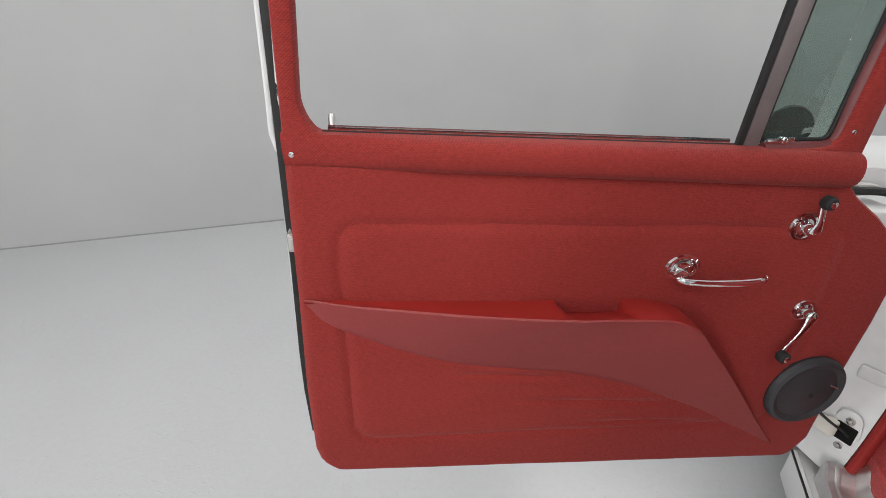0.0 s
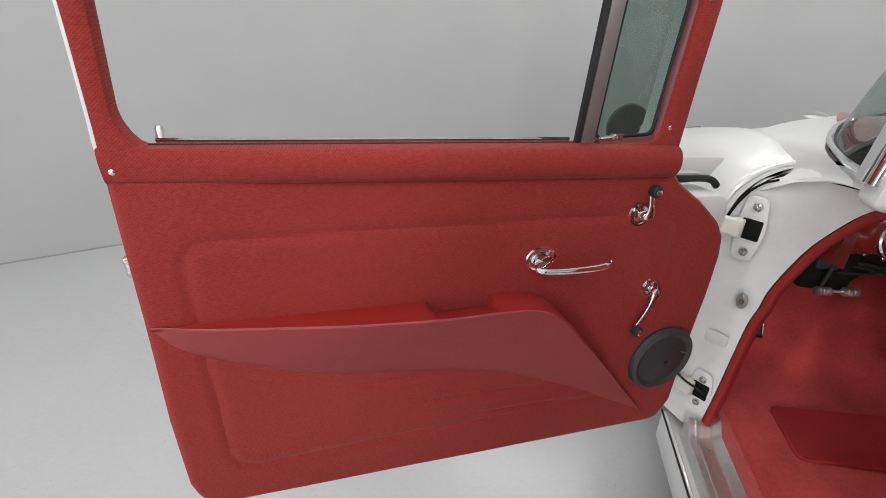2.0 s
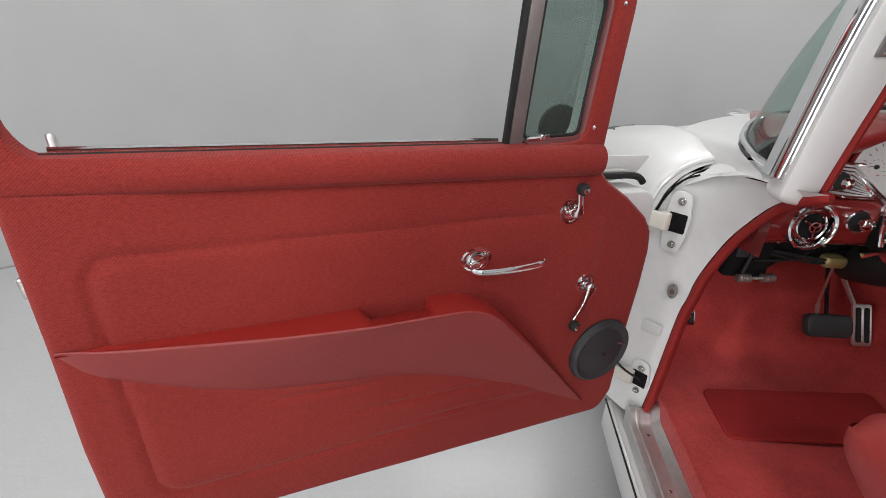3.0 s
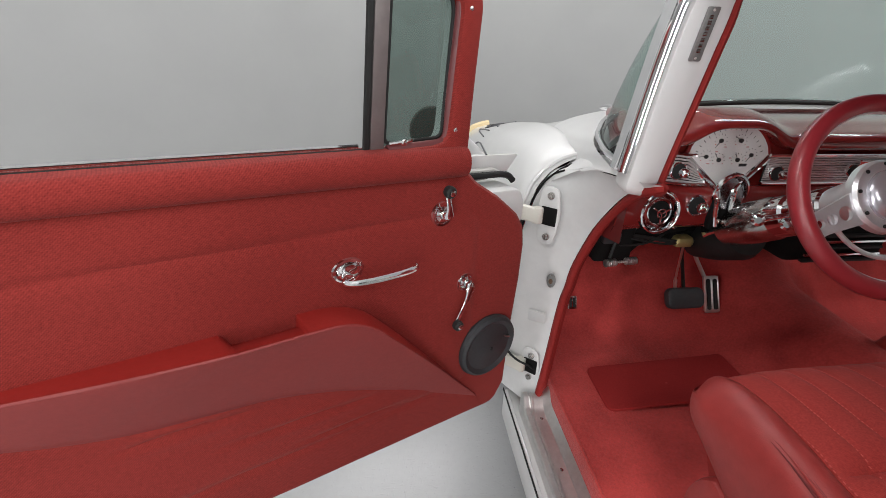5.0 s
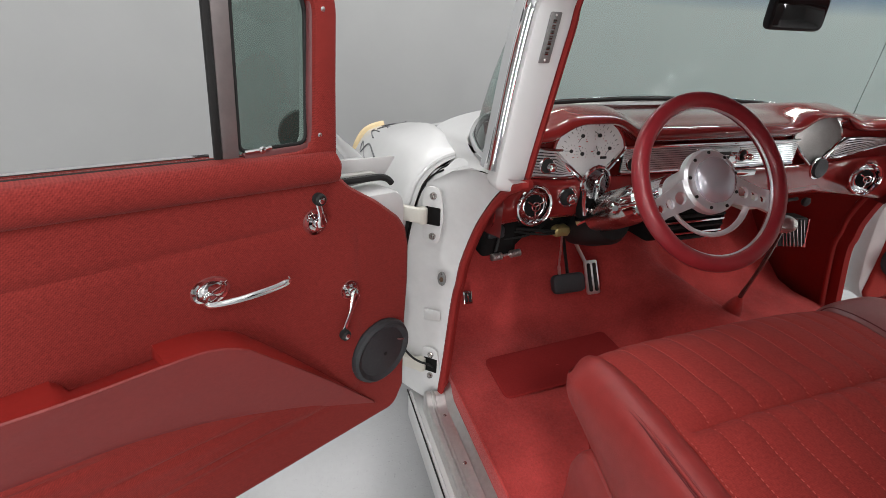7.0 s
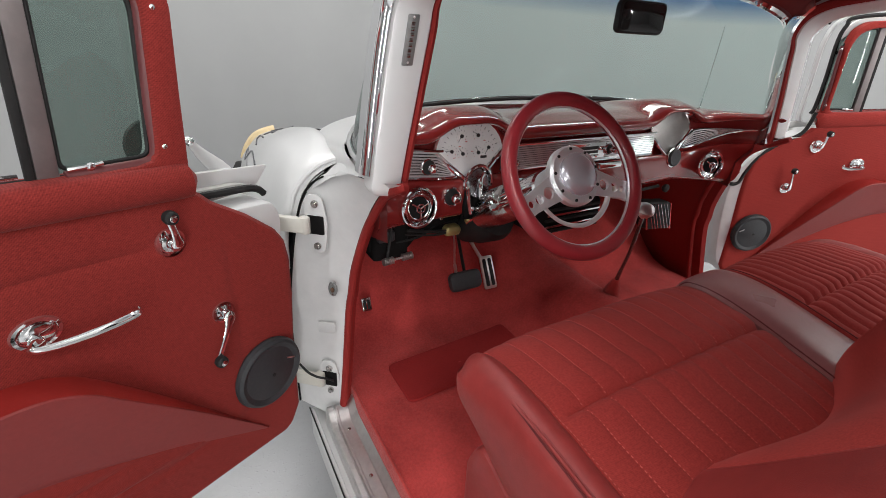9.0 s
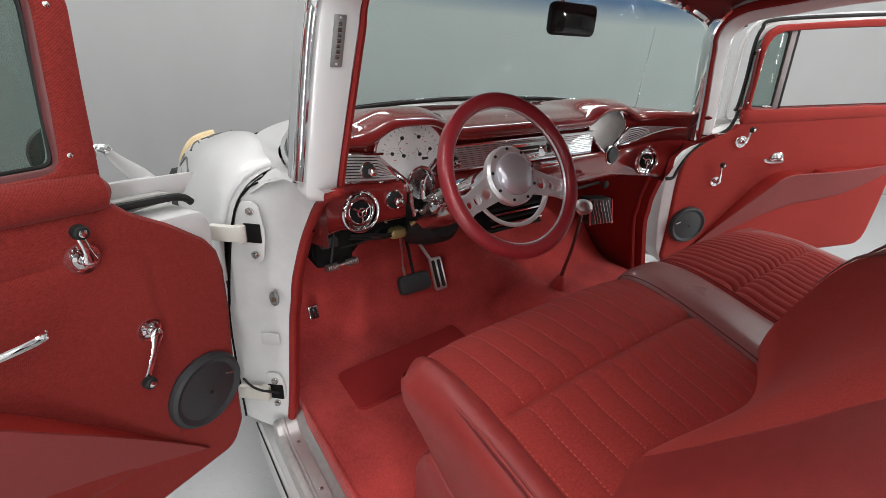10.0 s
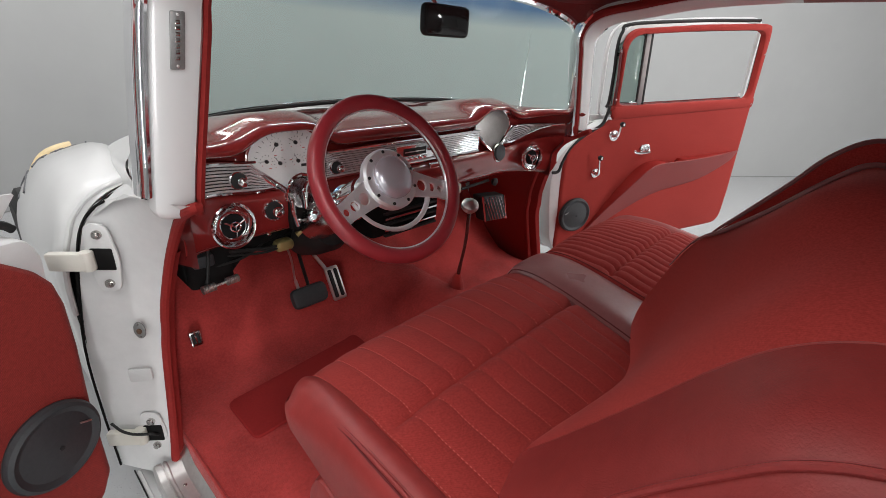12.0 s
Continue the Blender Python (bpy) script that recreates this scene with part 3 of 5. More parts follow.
both("pillar_foot", grid([[a + (b - a) * t + Vector((0, 0, .006 * math.sin(math.pi * t))) for t in np.linspace(0, 1, 7)] for a, b in zip(foot_out, foot_in)]), WHITE, "white ledge at the foot of the pillar")

# windscreen
BASE = [(-.688, -.085, .985), (-.680, .0, .99), (-.640, .12, 1.0), (-.55, .235, 1.015), (-.35, .315, 1.03), (0, .355, 1.035)]
TOP = [(-.605, -.06, 1.265), (-.598, -.035, 1.295), (-.565, .015, 1.325), (-.47, .05, 1.345), (-.30, .085, 1.357), (0, .10, 1.362)]
mir = lambda q: q + [(-x, y, z) for x, y, z in reversed(q[:-1])]
bs, tp = spline(mir(BASE), 49), spline(mir(TOP), 49)
glass_rows = []
for k in range(15):
    t = k / 14
    glass_rows.append([b + (a - b) * t + Vector((0, .03 * math.sin(math.pi * t), 0)) for a, b in zip(tp, bs)])
windscreen = part("windscreen", *grid(glass_rows), WINDSCREEN, body, "clear windscreen with a blue tinted top band")
windscreen.visible_shadow = False
part("windscreen_seal", *tube([p + Vector((0, -.004, .002)) for p in bs], .006, 8), RUBBER, body, "black rubber windscreen seal")
part("windscreen_top_trim", *tube([p + Vector((0, -.015, .008)) for p in tp], .013, 8), CHROME, body, "bright chrome windscreen header trim")
part("windscreen_base_trim", *tube([p + Vector((0, .012, .004)) for p in bs], .006, 8), CHROME, body, "thin chrome windscreen base trim")
head = [[p + Vector((0, -.012, .0)), p + Vector((0, -.04, .022)), p + Vector((0, -.10, .045)), p + Vector((0, -.14, .06))] for p in tp]
part("header_panel", *grid(head), RED_VINYL, body, "dark red header panel over the windscreen")


# ---------------------------------------------------------------- hinges
def hinge(z, h, side):
    hg = part("hinge_plate", *slab(rounded([(-.02, -h / 2 - .02), (.02, -h / 2 - .02), (.030, 0), (.02, h / 2 + .02), (-.02, h / 2 + .02), (-.026, 0)], .018, 6), 0, .006, hinge_put(z, side), .002), WHITE_SATIN, body, "white painted hinge plate")
    # black patch on the plate draws the shade inside the opening
    part("hinge_opening", *slab(rounded([(-.016, -.022), (.022, -.022), (.022, .022), (-.016, .022)], .003, 2), .0065, .0085, hinge_put(z, side), .0005), SHADE_BLACK, hg, "dark opening in the hinge plate")
    part("hinge_strap", *slab(rounded([(-.085, -.018), (-.016, -.018), (-.016, .018), (-.085, .018)], .006, 3), .010, .026, hinge_put(z, side), .004), CREAM, hg, "off-white hinge strap")
    knuckle = hinge_put(z, side)
    part("hinge_knuckle", *lathe([(.004, -.0195), (.011, -.0185), (.012, -.016), (.012, .016), (.011, .0185), (.004, .0195)], knuckle(-.020, 0, .014), (0, 0, 1), 20), CREAM, hg, "off-white hinge knuckle")
    if z < .5:
        part("wire", *tube(spline([knuckle(-.075, .034, .012), knuckle(-.045, .030, .030), knuckle(-.018, .024, .034), knuckle(.004, .012, .022), knuckle(.012, -.004, .008)], 16), .003, 6), RUBBER, hg, "black door wire")
    for s in (-1, 1):
        at = hinge_put(z, side)(0.004, s * h / 2, .007)
        part("bolt", *lathe([(.0085, 0), (.0085, .004), (.0055, .0045), (.0055, .009), (.002, .010)], at, HN(side), 12), DULL_CHROME, hg, "steel hinge bolt")


def HN(side):
    return Vector((side * .66, -.75, 0)).normalized()


def hinge_put(z, side):
    c = Vector((side * .733, .106 if z > .5 else .090, z))
    n = HN(side)
    x = Vector((0, 0, 1)).cross(n)
    x = x if x.x * side < 0 else -x
    return lambda u, v, w: c + x * u + Vector((0, 0, 1)) * v + n * (w + .010)


for sd in (-1, 1):
    hinge(.818, .10, sd)
    hinge(.395, .07, sd)
    o = hinge_put(.656, sd)
    dent = hinge_put(.545, sd)
    part("jamb_ledge", *slab(rounded([(-.018, -.024), (.030, -.018), (.030, .012), (-.018, .010)], .007, 4), -.004, .0012, dent, .0022), WHITE_SATIN, body, "pressed ledge in the white pillar")
    plug = part("oval_plug", *slab(circle(.030, 0, .0115, 24, .0195), 0, .0035, o, .0015), GREY_PLATE, body, "oval metal plug with a rusty screw")
    part("plug_screw", *slab(circle(.030, -.001, .005, 16, .0065), .003, .0065, o, .001), RUST, plug, "rusty screw")
    for v in (-.0145, .0145):
        part("plug_rivet", *slab(circle(.030, v, .0022, 10), .003, .0048, o, .0005), DULL_CHROME, plug, "small rivet")
tag_put = lambda u, v, w: Vector((-.6212 + .165 * v + u, -.1235 - w, 1.20 + v))
tag_plate = part("tag_plate", *slab(rounded([(-.0098, -.0375), (.0098, -.0375), (.0098, .0375), (-.0098, .0375)], .002, 2), 0, .003, tag_put, .0008), GREY_PLATE, body, "small stamped grey metal data plate")
for k in range(7):
    v = .024 - .0078 * k
    part("tag_text", *slab([(-.003, v - .0026), (.003, v - .0026), (.003, v + .0026), (-.003, v + .0026)], .0024, .0034, tag_put, .0002), DULL_CHROME, tag_plate, "stamped bar on the data plate")
for v in (-.033, .033):
    part("tag_rivet", *lathe([(.002, 0), (.002, .001), (.0006, .0016)], tag_put(0, v, .003), (0, -1, 0), 10), BRUSHED, tag_plate, "small rivet")

# ================================================================ doors
def angle_ring(poly, centre, n):
    """The outline as n points at even angles round a centre."""
    out = []
    k = len(poly)
    for i in range(n):
        a = 2 * math.pi * i / n
        d = Vector((math.cos(a) * 2.2, math.sin(a)))
        best = None
        for j in range(k):
            p, q = Vector(poly[j - 1]) - Vector(centre), Vector(poly[j]) - Vector(centre)
            e = q - p
            den = d.x * e.y - d.y * e.x
            if abs(den) < 1e-12:
                continue
            t = (p.x * e.y - p.y * e.x) / den
            s = (p.x * d.y - p.y * d.x) / den
            if t > 0 and -1e-6 <= s <= 1 + 1e-6 and (best is None or t > best):
                best = t
        out.append(Vector(centre) + d * best)
    return out


def ring_slab(outer, inner, w0, w1, put, bevel, centre=(.68, 1.19), n=160):
    o, i = angle_ring(outer, centre, n), angle_ring(inner, centre, n)
    lerp = lambda a, b, k: [p + (q - p).normalized() * k for p, q in zip(a, b)]
    rows = [(o, w0), (o, w1 - bevel), (lerp(o, i, bevel * .3), w1 - bevel * .3), (lerp(o, i, bevel), w1), (lerp(i, o, bevel), w1), (lerp(i, o, bevel * .3), w1 - bevel * .3), (i, w1 - bevel), (i, w0)]
    return grid([[put(p.x, p.y, w) for p in r] for r, w in rows], closed_u=True, closed_v=True)


def seam_v(u):
    return .966 + (u - .256) * .0745


def bottom_v(u):
    return .371 + (u - .2) * .097


def belt_v(u):
    return 1.020 + (u - .337) * .058


FRONT = [(0, .185), (.03, .15), (.097, .128), (.36, .124), (.58, .113), (.72, .111), (.79, .118), (.84, .138), (.915, .195), (.97, .25), (1, .268)]
REAR = [(0, 1.055), (.02, 1.088), (.05, 1.104), (.1, 1.110), (.35, 1.107), (.65, 1.096), (.87, 1.090), (1, 1.086)]


def dip(d, width):
    return math.exp(-(d / width) ** 2)


def segment_distance(u, v, a, b):
    a, b, p = Vector(a), Vector(b), Vector((u, v))
    t = max(0, min(1, (p - a).dot(b - a) / (b - a).length_squared))
    return (p - a - (b - a) * t).length, t


def panel_height(u, v, plain=False):
    w = 0.0
    if plain:
        return .0012 * noise.noise(Vector((u * 6, v * 6, 1)))
    # stitched rounded rectangle
    du, dv = u - .64, v - (.716 + (u - .64) * .060)
    hx, hv, r = .396, .206, .04
    qx, qy = abs(du + .02 * (v - .74)) - hx + r, abs(dv) - hv + r
    d = math.hypot(max(qx, 0), max(qy, 0)) + min(max(qx, qy), 0) - r
    w -= .0042 * dip(d, .0065) * (.25 + .75 * smooth01((u - .30) / .12))
    w += .0022 * smooth01(-d / .02)
    for a, b in (((.871, .667), (.686, .645)), ((.751, .597), (.472, .562)), ((.64, .532), (.401, .506))):
        dist, t = segment_distance(u, v, a, b)
        w -= .0060 * dip(dist, .0055) * math.sin(math.pi * (.1 + .8 * t))
        w += .0026 * dip(dist - .013, .009) * math.sin(math.pi * t)
    w += .0012 * noise.noise(Vector((u * 6, v * 6, 1)))
    return w


def car_door(side, degrees, label, tweed_mat):
    a = radians(degrees)
    U, N = Vector((side * math.sin(a), -math.cos(a), 0)), Vector((-side * math.cos(a), -math.sin(a), 0))
    H = Vector((side * .735, .09, 0))
    put = lambda u, v, w: H + U * u + N * (w + .034) + Vector((0, 0, v))
    # shell
    skin = [(.13, .375), (.22, .356), (1.09, .436), (1.134, .452), (1.144, .50), (1.140, .66), (1.122, .99), (1.11, 1.005), (.30, .968), (.12, .955), (.112, .93), (.115, .86), (.132, .62)]
    dr = part("door", *slab(rounded(skin, [.03, .03, .02, .02, .02, .05, .03, .02, .05, .02, .03, .03, .1], 4), -.145, -.112, put, .008), WHITE, car, label)
    inner = [(.14, .385), (.22, .366), (1.07, .456), (1.098, .49), (1.095, .70), (1.078, .99), (.30, .955), (.25, .925), (.13, .915), (.115, .88), (.125, .80), (.135, .71), (.14, .60)]
    if side > 0:
        inner = inner[:6] + [(.30, .962), (.262, .953), (.21, .928), (.15, .890), (.105, .842), (.070, .785), (.066, .70), (.080, .58), (.105, .45)]
    part("door_shell", *slab(rounded(inner, .025, 4), -.113, -.010, put, .008), WHITE_SATIN, dr, "white painted inner door shell")
    # open channel at the front of the belt line: outer wall, sunken ledge and its end
    part("top_channel", *slab([(.34, .935), (.34, .983), (.24, .978), (.15, .970), (.0885, .9645), (.087, .961), (.115, .930)], -.081, -.075, put, .0015), WHITE, dr, "thin white upper edge of the door skin")
    part("channel_ledge", *slab(rounded([(.34, .925), (.34, .960), (.160, .948), (.132, .930)], .008, 4), -.075, -.056, put, .004), CHANNEL_GREY, dr, "bare grey channel on top of the door")
    strip = [(.31, .949), (.25, .946), (.2, .942), (.155, .938), (.133, .931), (.121, .920)]
    if side > 0:
        strip = [(.293, 1.022), (.287, .99), (.272, .952), (.228, .923), (.171, .889), (.131, .844), (.108, .799), (.098, .766), (.086, .757), (.068, .756)]
    part("front_weatherstrip", *tube([put(p.x, p.y, -.048 if side < 0 else -.010) for p in spline([(u, v, 0) for u, v in strip], 44)], .0068, 8), RUBBER, dr, "black rubber weatherstrip")
    rear_edge = [(.475, 1.106), (.58, 1.107), (.667, 1.104), (.76, 1.098), (.843, 1.093), (1.0, 1.086), (1.15, 1.079), (1.345, 1.071)]
    if side > 0:
        rear_edge = rear_edge[:6]
    ring_ = [(u + .028, v) for v, u in rear_edge] + [(u + .008, v) for v, u in reversed(rear_edge)]
    part("rear_weatherstrip", *slab(ring_, -.096, -.084, put, .004), RUBBER, dr, "black rubber weatherstrip")
    # trim panel
    rows_ = []
    ns, nu = 110, 170
    for i in range(ns + 1):
        s = i / ns
        f, r = lerp_table(FRONT, s) + (.034 * smooth01((s - .86) / .14) if side > 0 else 0), lerp_table(REAR, s)
        row = []
        for j in range(nu + 1):
            q = j / nu
            u = f + (r - f) * q
            v = bottom_v(u) + (seam_v(u) - bottom_v(u)) * s
            edge = min((u - f), (r - u), (v - bottom_v(u)))
            row.append(put(u, v, panel_height(u, v, side > 0) - .009 * (1 - smooth01(edge / .012)) ** 2))
        rows_.append(row)
    part("trim_panel", *thick_grid(rows_, .008, -N), tweed_mat, dr, "red woven tweed door panel with stitched border")
    # padded roll under the window
    rows_ = []
    u0_, swell = (.272, .026) if side < 0 else (.300, .014)
    for j in range(61):
        u = u0_ + (1.0845 - u0_) * j / 60
        nose = math.sqrt(max(0.0, 1 - (1 - min(1, (u - u0_) / .02)) ** 2))
        bulge = .007 + (swell - .007) * smooth01((1.06 - u) / .20)
        v0, v1 = seam_v(u) - .0015, belt_v(u) + .004
        vm, hv = (v0 + v1) / 2, (v1 - v0) / 2 * (.35 + .65 * nose)
        rows_.append([put(u, vm - hv * math.cos(math.pi * k / 12), -.006 + (bulge * math.sin(math.pi * k / 12) ** .75) * (.3 + .7 * nose) if k < 12 else -.03) for k in range(13)])
    part("belt_roll", *grid(rows_), tweed_mat, dr, "padded red tweed roll under the window")
    # window surround
    outer = [(.279, .995), (.277, 1.02), (.270, 1.12), (.260, 1.235), (.282, 1.29), (.345, 1.325), (.70, 1.352), (1.02, 1.374), (1.062, 1.365), (1.070, 1.32), (1.082, 1.08), (1.086, 1.03)]
    opening = [(.326, 1.026), (.318, 1.10), (.304, 1.235), (.322, 1.272), (.365, 1.294), (.70, 1.322), (.998, 1.342), (1.035, 1.332), (1.043, 1.29), (1.059, 1.095), (1.041, 1.062), (.475, 1.029)]
    opening = [(u - .006 * smooth01((.45 - u) / .05), v) for u, v in opening]
    if side > 0:
        outer = [(.316, .995), (.316, 1.02), (.313, 1.12), (.306, 1.235), (.316, 1.285), (.352, 1.310), (.70, 1.346), (1.02, 1.369)] + outer[8:]
        opening = [(.330, 1.026), (.326, 1.10), (.319, 1.235), (.333, 1.272), (.372, 1.291)] + opening[5:]
    outer, opening = rounded(outer, .015, 3), rounded(opening, .022, 4)
    ring = part("window_surround", *ring_slab(outer, opening, -.026, .0, put, .007), tweed_mat, dr, "red tweed covered window surround")
    spread = lambda poly, k, far=None: [b + (q - b) * ((k if far is None or b.x < .9 else far) / max(1e-6, (q - b).length)) for b, q in zip([Vector(p) for p in ccw(poly)], inset(ccw(poly), -.01))]
    part("window_frame", *ring_slab(spread(outer, .013, .004), spread(opening, .010, .027), -.062 if side < 0 else -.042, -.034, put, .004), WHITE, dr, "white painted window frame")
    part("frame_lip", *ring_slab(spread(outer, .042 if side < 0 else .027), spread(outer, .034 if side < 0 else .019), -.130 if side < 0 else -.088, -.112 if side < 0 else -.072, put, .002), WHITE, dr, "white outer lip of the window frame")
    seal = [(.262, .985, 0), (.262, 1.03, 0), (.254, 1.12, 0), (.236, 1.235, 0), (.253, 1.308, 0), (.332, 1.346, 0), (.70, 1.372, 0), (1.02, 1.394, 0), (1.075, 1.384, 0)]
    if side > 0:
        seal = [(.296, 1.015, 0), (.304, 1.04, 0), (.302, 1.14, 0), (.294, 1.24, 0), (.304, 1.295, 0), (.348, 1.326, 0), (.70, 1.360, 0), (1.02, 1.382, 0)]
    part("frame_weatherstrip", *tube([put(p.x, p.y, -.082 if side < 0 else -.036) for p in spline(seal, 44)], .008 if side < 0 else .0065, 8), RUBBER, dr, "black rubber weatherstrip")
    if side > 0:
        part("frame_plug", *lathe([(.006, 0), (.006, .003), (.002, .004)], put(.302, 1.215, -.034), N, 12), RUBBER, dr, "small black rubber plug")
    # window channel, belt strip, divider and quarter glass
    part("belt_strip", *tube([put(u, belt_v(u) + .007, -.03) for u in np.linspace(.47, 1.03, 20)], .0032, 6), CHROME, dr, "thin chrome strip along the window slot")
    part("window_channel", *tube([put(p.x, p.y, -.028) for p in spline([(1.060, 1.085, 0), (1.064, 1.10, 0), (1.050, 1.28, 0), (1.038, 1.334, 0), (.99, 1.344, 0), (.70, 1.324, 0), (.45, 1.304, 0)], 40)], .0045, 6), RUBBER, dr, "black rubber window channel")
    slot = [put(u, belt_v(u) + .002, -.021) for u in np.linspace(.34, 1.04, 20)]
    part("window_slot", *tube(slot, .0032, 6), RUBBER, dr, "black slot seal")
    post = lambda u0, u1, w0_, w1_: slab([(u0, 1.015), (u1, 1.015), (u1 - .026, 1.305), (u0 - .026, 1.305)], w0_, w1_, put, .002)
    dv = part("divider_post", *post(.434, .4575, -.030, -.016), MAUVE_METAL, dr, "dull mauve grey divider post")
    part("divider_seal", *post(.458, .468, -.024, -.016), RUBBER, dv, "black rubber strip")
    qg = part("quarter_glass", *slab([(.308, 1.03), (.430, 1.03), (.405, 1.31), (.35, 1.30), (.292, 1.25)], -.030, -.026, put, .0008), GLASS, dr, "green tinted quarter window glass")
    qg.visible_shadow = False
    qframe = rounded([(.322, 1.035), (.430, 1.035), (.406, 1.292), (.36, 1.288), (.320, 1.262), (.303, 1.23)], .014, 4)
    part("quarter_frame", *tube([put(p.x, p.y, -.022) for p in qframe], .0032, 6, closed=True), RUBBER, qg, "black quarter window frame")
    lip_ = spline([(.428, 1.0285, 0), (.36, 1.0275, 0), (.330, 1.0285, 0), (.3165, 1.040, 0), (.3115, 1.10, 0), (.300, 1.20, 0), (.297, 1.235, 0)], 30)
    part("quarter_lip", *tube([put(p.x, p.y, -.014) for p in lip_], .0075, 10, flat=.7), RED_VINYL_DARK, qg, "dull dark red rubber lip round the quarter glass")
    part("quarter_latch", *joined(tube([put(.425, 1.036, -.014), put(.40, 1.037, -.012), put(.385, 1.038, -.014)], .0035, 8), lathe([(.006, 0), (.006, .008), (.003, .01)], put(.40, 1.036, -.018), N, 12)), CHROME, qg, "small chrome latch")
    # map pocket
    top = spline([(1.087, .827, 0), (1.03, .8235, 0), (.871, .812, 0), (.71, .803, 0), (.605, .797, 0), (.544, .789, 0), (.500, .768, 0), (.469, .738, 0), (.41, .668, 0), (.347, .588, 0), (.28, .500, 0), (.222, .424, 0)], 220)
    low = spline([(1.087, .823, 0), (1.066, .79, 0), (1.036, .766, 0), (.955, .722, 0), (.871, .689, 0), (.77, .666, 0), (.677, .650, 0), (.59, .622, 0), (.511, .588, 0), (.41, .535, 0), (.31, .475, 0), (.222, .422, 0)], 220)
    rows_ = []
    for k, (t_, l_) in enumerate(zip(top, low)):
        q = k / 219
        h = .058 * smooth01(q / .30) * (1 - smooth01((q - .50) / .5) ** 1.3)
        # the pull recess
        notch = smooth01((.711 - t_.x) / .007) * smooth01((t_.x - .604) / .004)
        drop = .017 * notch
        ridge_v = t_.y + (l_.y - t_.y) * (.02 + .10 * smooth01((q - .42) / .35)) + .004
        rows_.append([put(t_.x, t_.y - 1.5 * drop, -.004), put(t_.x, t_.y - 1.3 * drop, .007), put(t_.x, t_.y - .6 * drop, .40 * h + .004), put(t_.x, ridge_v, h + .003), put(t_.x, ridge_v - .0025, h + .005)] +
                     [put(t_.x + (l_.x - t_.x) * s, ridge_v + (l_.y - ridge_v) * s, (h + .006) * (1 - s) ** .95 * (1 + .10 * s)) for s in (.05, .15, .3, .45, .6, .75, .88, .96)] + [put(l_.x, l_.y, -.004)])
    pk = part("map_pocket", *grid([q[3:] for q in rows_]), RED_VINYL, dr, "smooth red vinyl map pocket and armrest")
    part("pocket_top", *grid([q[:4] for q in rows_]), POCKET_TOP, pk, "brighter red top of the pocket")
    # speaker
    sc = put(.203, .567, 0)
    sp = part("speaker", *lathe([(.074, -.004), (.077, .006), (.074, .014), (.068, .018), (.062, .015), (.058, .013), (.02, .020), (.001, .0215)], sc, N, 44), DARK_PLASTIC, dr, "round dark grey speaker grille")
    part("speaker_pin", *lathe([(.004, .019), (.004, .023), (.001, .0235)], sc, N, 10), RUBBER, sp)
    part("speaker_badge", *slab([(-.009, -.0016), (.009, -.0016), (.009, .0016), (-.009, .0016)], .016, .0185, lambda u, v, w: sc + U * (u - .048) + Vector((0, 0, v + .012 + .5 * u)) + N * w, .0004), BRUSHED, sp, "tiny silver badge bar")
    # inside handle: ringed oval escutcheon and a thin straight lever with a turned up tip
    Z = Vector((0, 0, 1))
    hc = put(.514, .848, 0)
    hd = part("door_handle", *lathe([(.027, -.003), (.0285, .002), (.0265, .005), (.0225, .0055), (.0215, .0035), (.0195, .0035), (.0185, .0055), (.014, .0075), (.008, .0085), (.001, .009)], hc, N, 36, 1.0, .78), CHROME, dr, "chrome inside door handle")
    part("lever_hub", *lathe([(.008, .004), (.0085, .016), (.007, .021), (.001, .022)], hc + U * .006 - Z * .006, N, 20), CHROME, hd)
    lever = spline([hc + U * .018 - Z * .009 + N * .018, hc + U * .006 - Z * .012 + N * .026, hc - U * .030 - Z * .0115 + N * .036, hc - U * .066 - Z * .008 + N * .045, hc - U * .090 - Z * .004 + N * .050, hc - U * .097 + Z * .001 + N * .052, hc - U * .098 + Z * .008 + N * .051], 30)
    part("lever", *tube(lever, [.0025, .005, .006] + [.0052] * 8 + [.0056] * 14 + [.0062, .006, .005, .004, .002], 10, flat=.5, up=(0, 0, 1)), CHROME, hd)

    def crank(name, centre, end, label, r=1.0):
        """A chrome winder: ringed escutcheon, leaf-shaped arm and a black knob with a chrome cap."""
        ck_ = part(name, *lathe([(.0235 * r, -.003), (.0250 * r, .002), (.0235 * r, .005), (.0195 * r, .0052), (.0180 * r, .0030), (.0160 * r, .0030), (.0150 * r, .0050), (.010 * r, .007), (.008, .018), (.001, .020)], centre, N, 32), CHROME, dr, label)
        span = end - centre - N * .022
        arm = [centre + N * .022 - span * .10, centre + N * .024 + span * .10, centre + N * .026 + span * .4, centre + N * .024 + span * .75, end, end + span.normalized() * .006]
        part("crank_arm", *tube(spline(arm, 20), [.003, .0075, .0098, .0098, .0088, .0075, .0065, .0058, .0054, .005, .005, .005, .005, .005, .0052, .0055, .006, .0065, .006, .003], 12, flat=.42, up=tuple(U)), CHROME, ck_)
        part("crank_knob", *lathe([(.0065, -.002), (.0100, .001), (.0108, .006), (.0100, .012), (.0075, .0145), (.001, .015)], end, N, 22), RUBBER, ck_, "black crank knob with a chrome cap")
        part("knob_cap", *lathe([(.0055, .0135), (.0055, .0155), (.003, .0168), (.0005, .017)], end, N, 16), CHROME, ck_)
        return ck_
    crank("window_crank", put(.273, .750, 0), put(.309, .678, .026) if side < 0 else put(.262, .822, .026), "chrome window crank", .82)
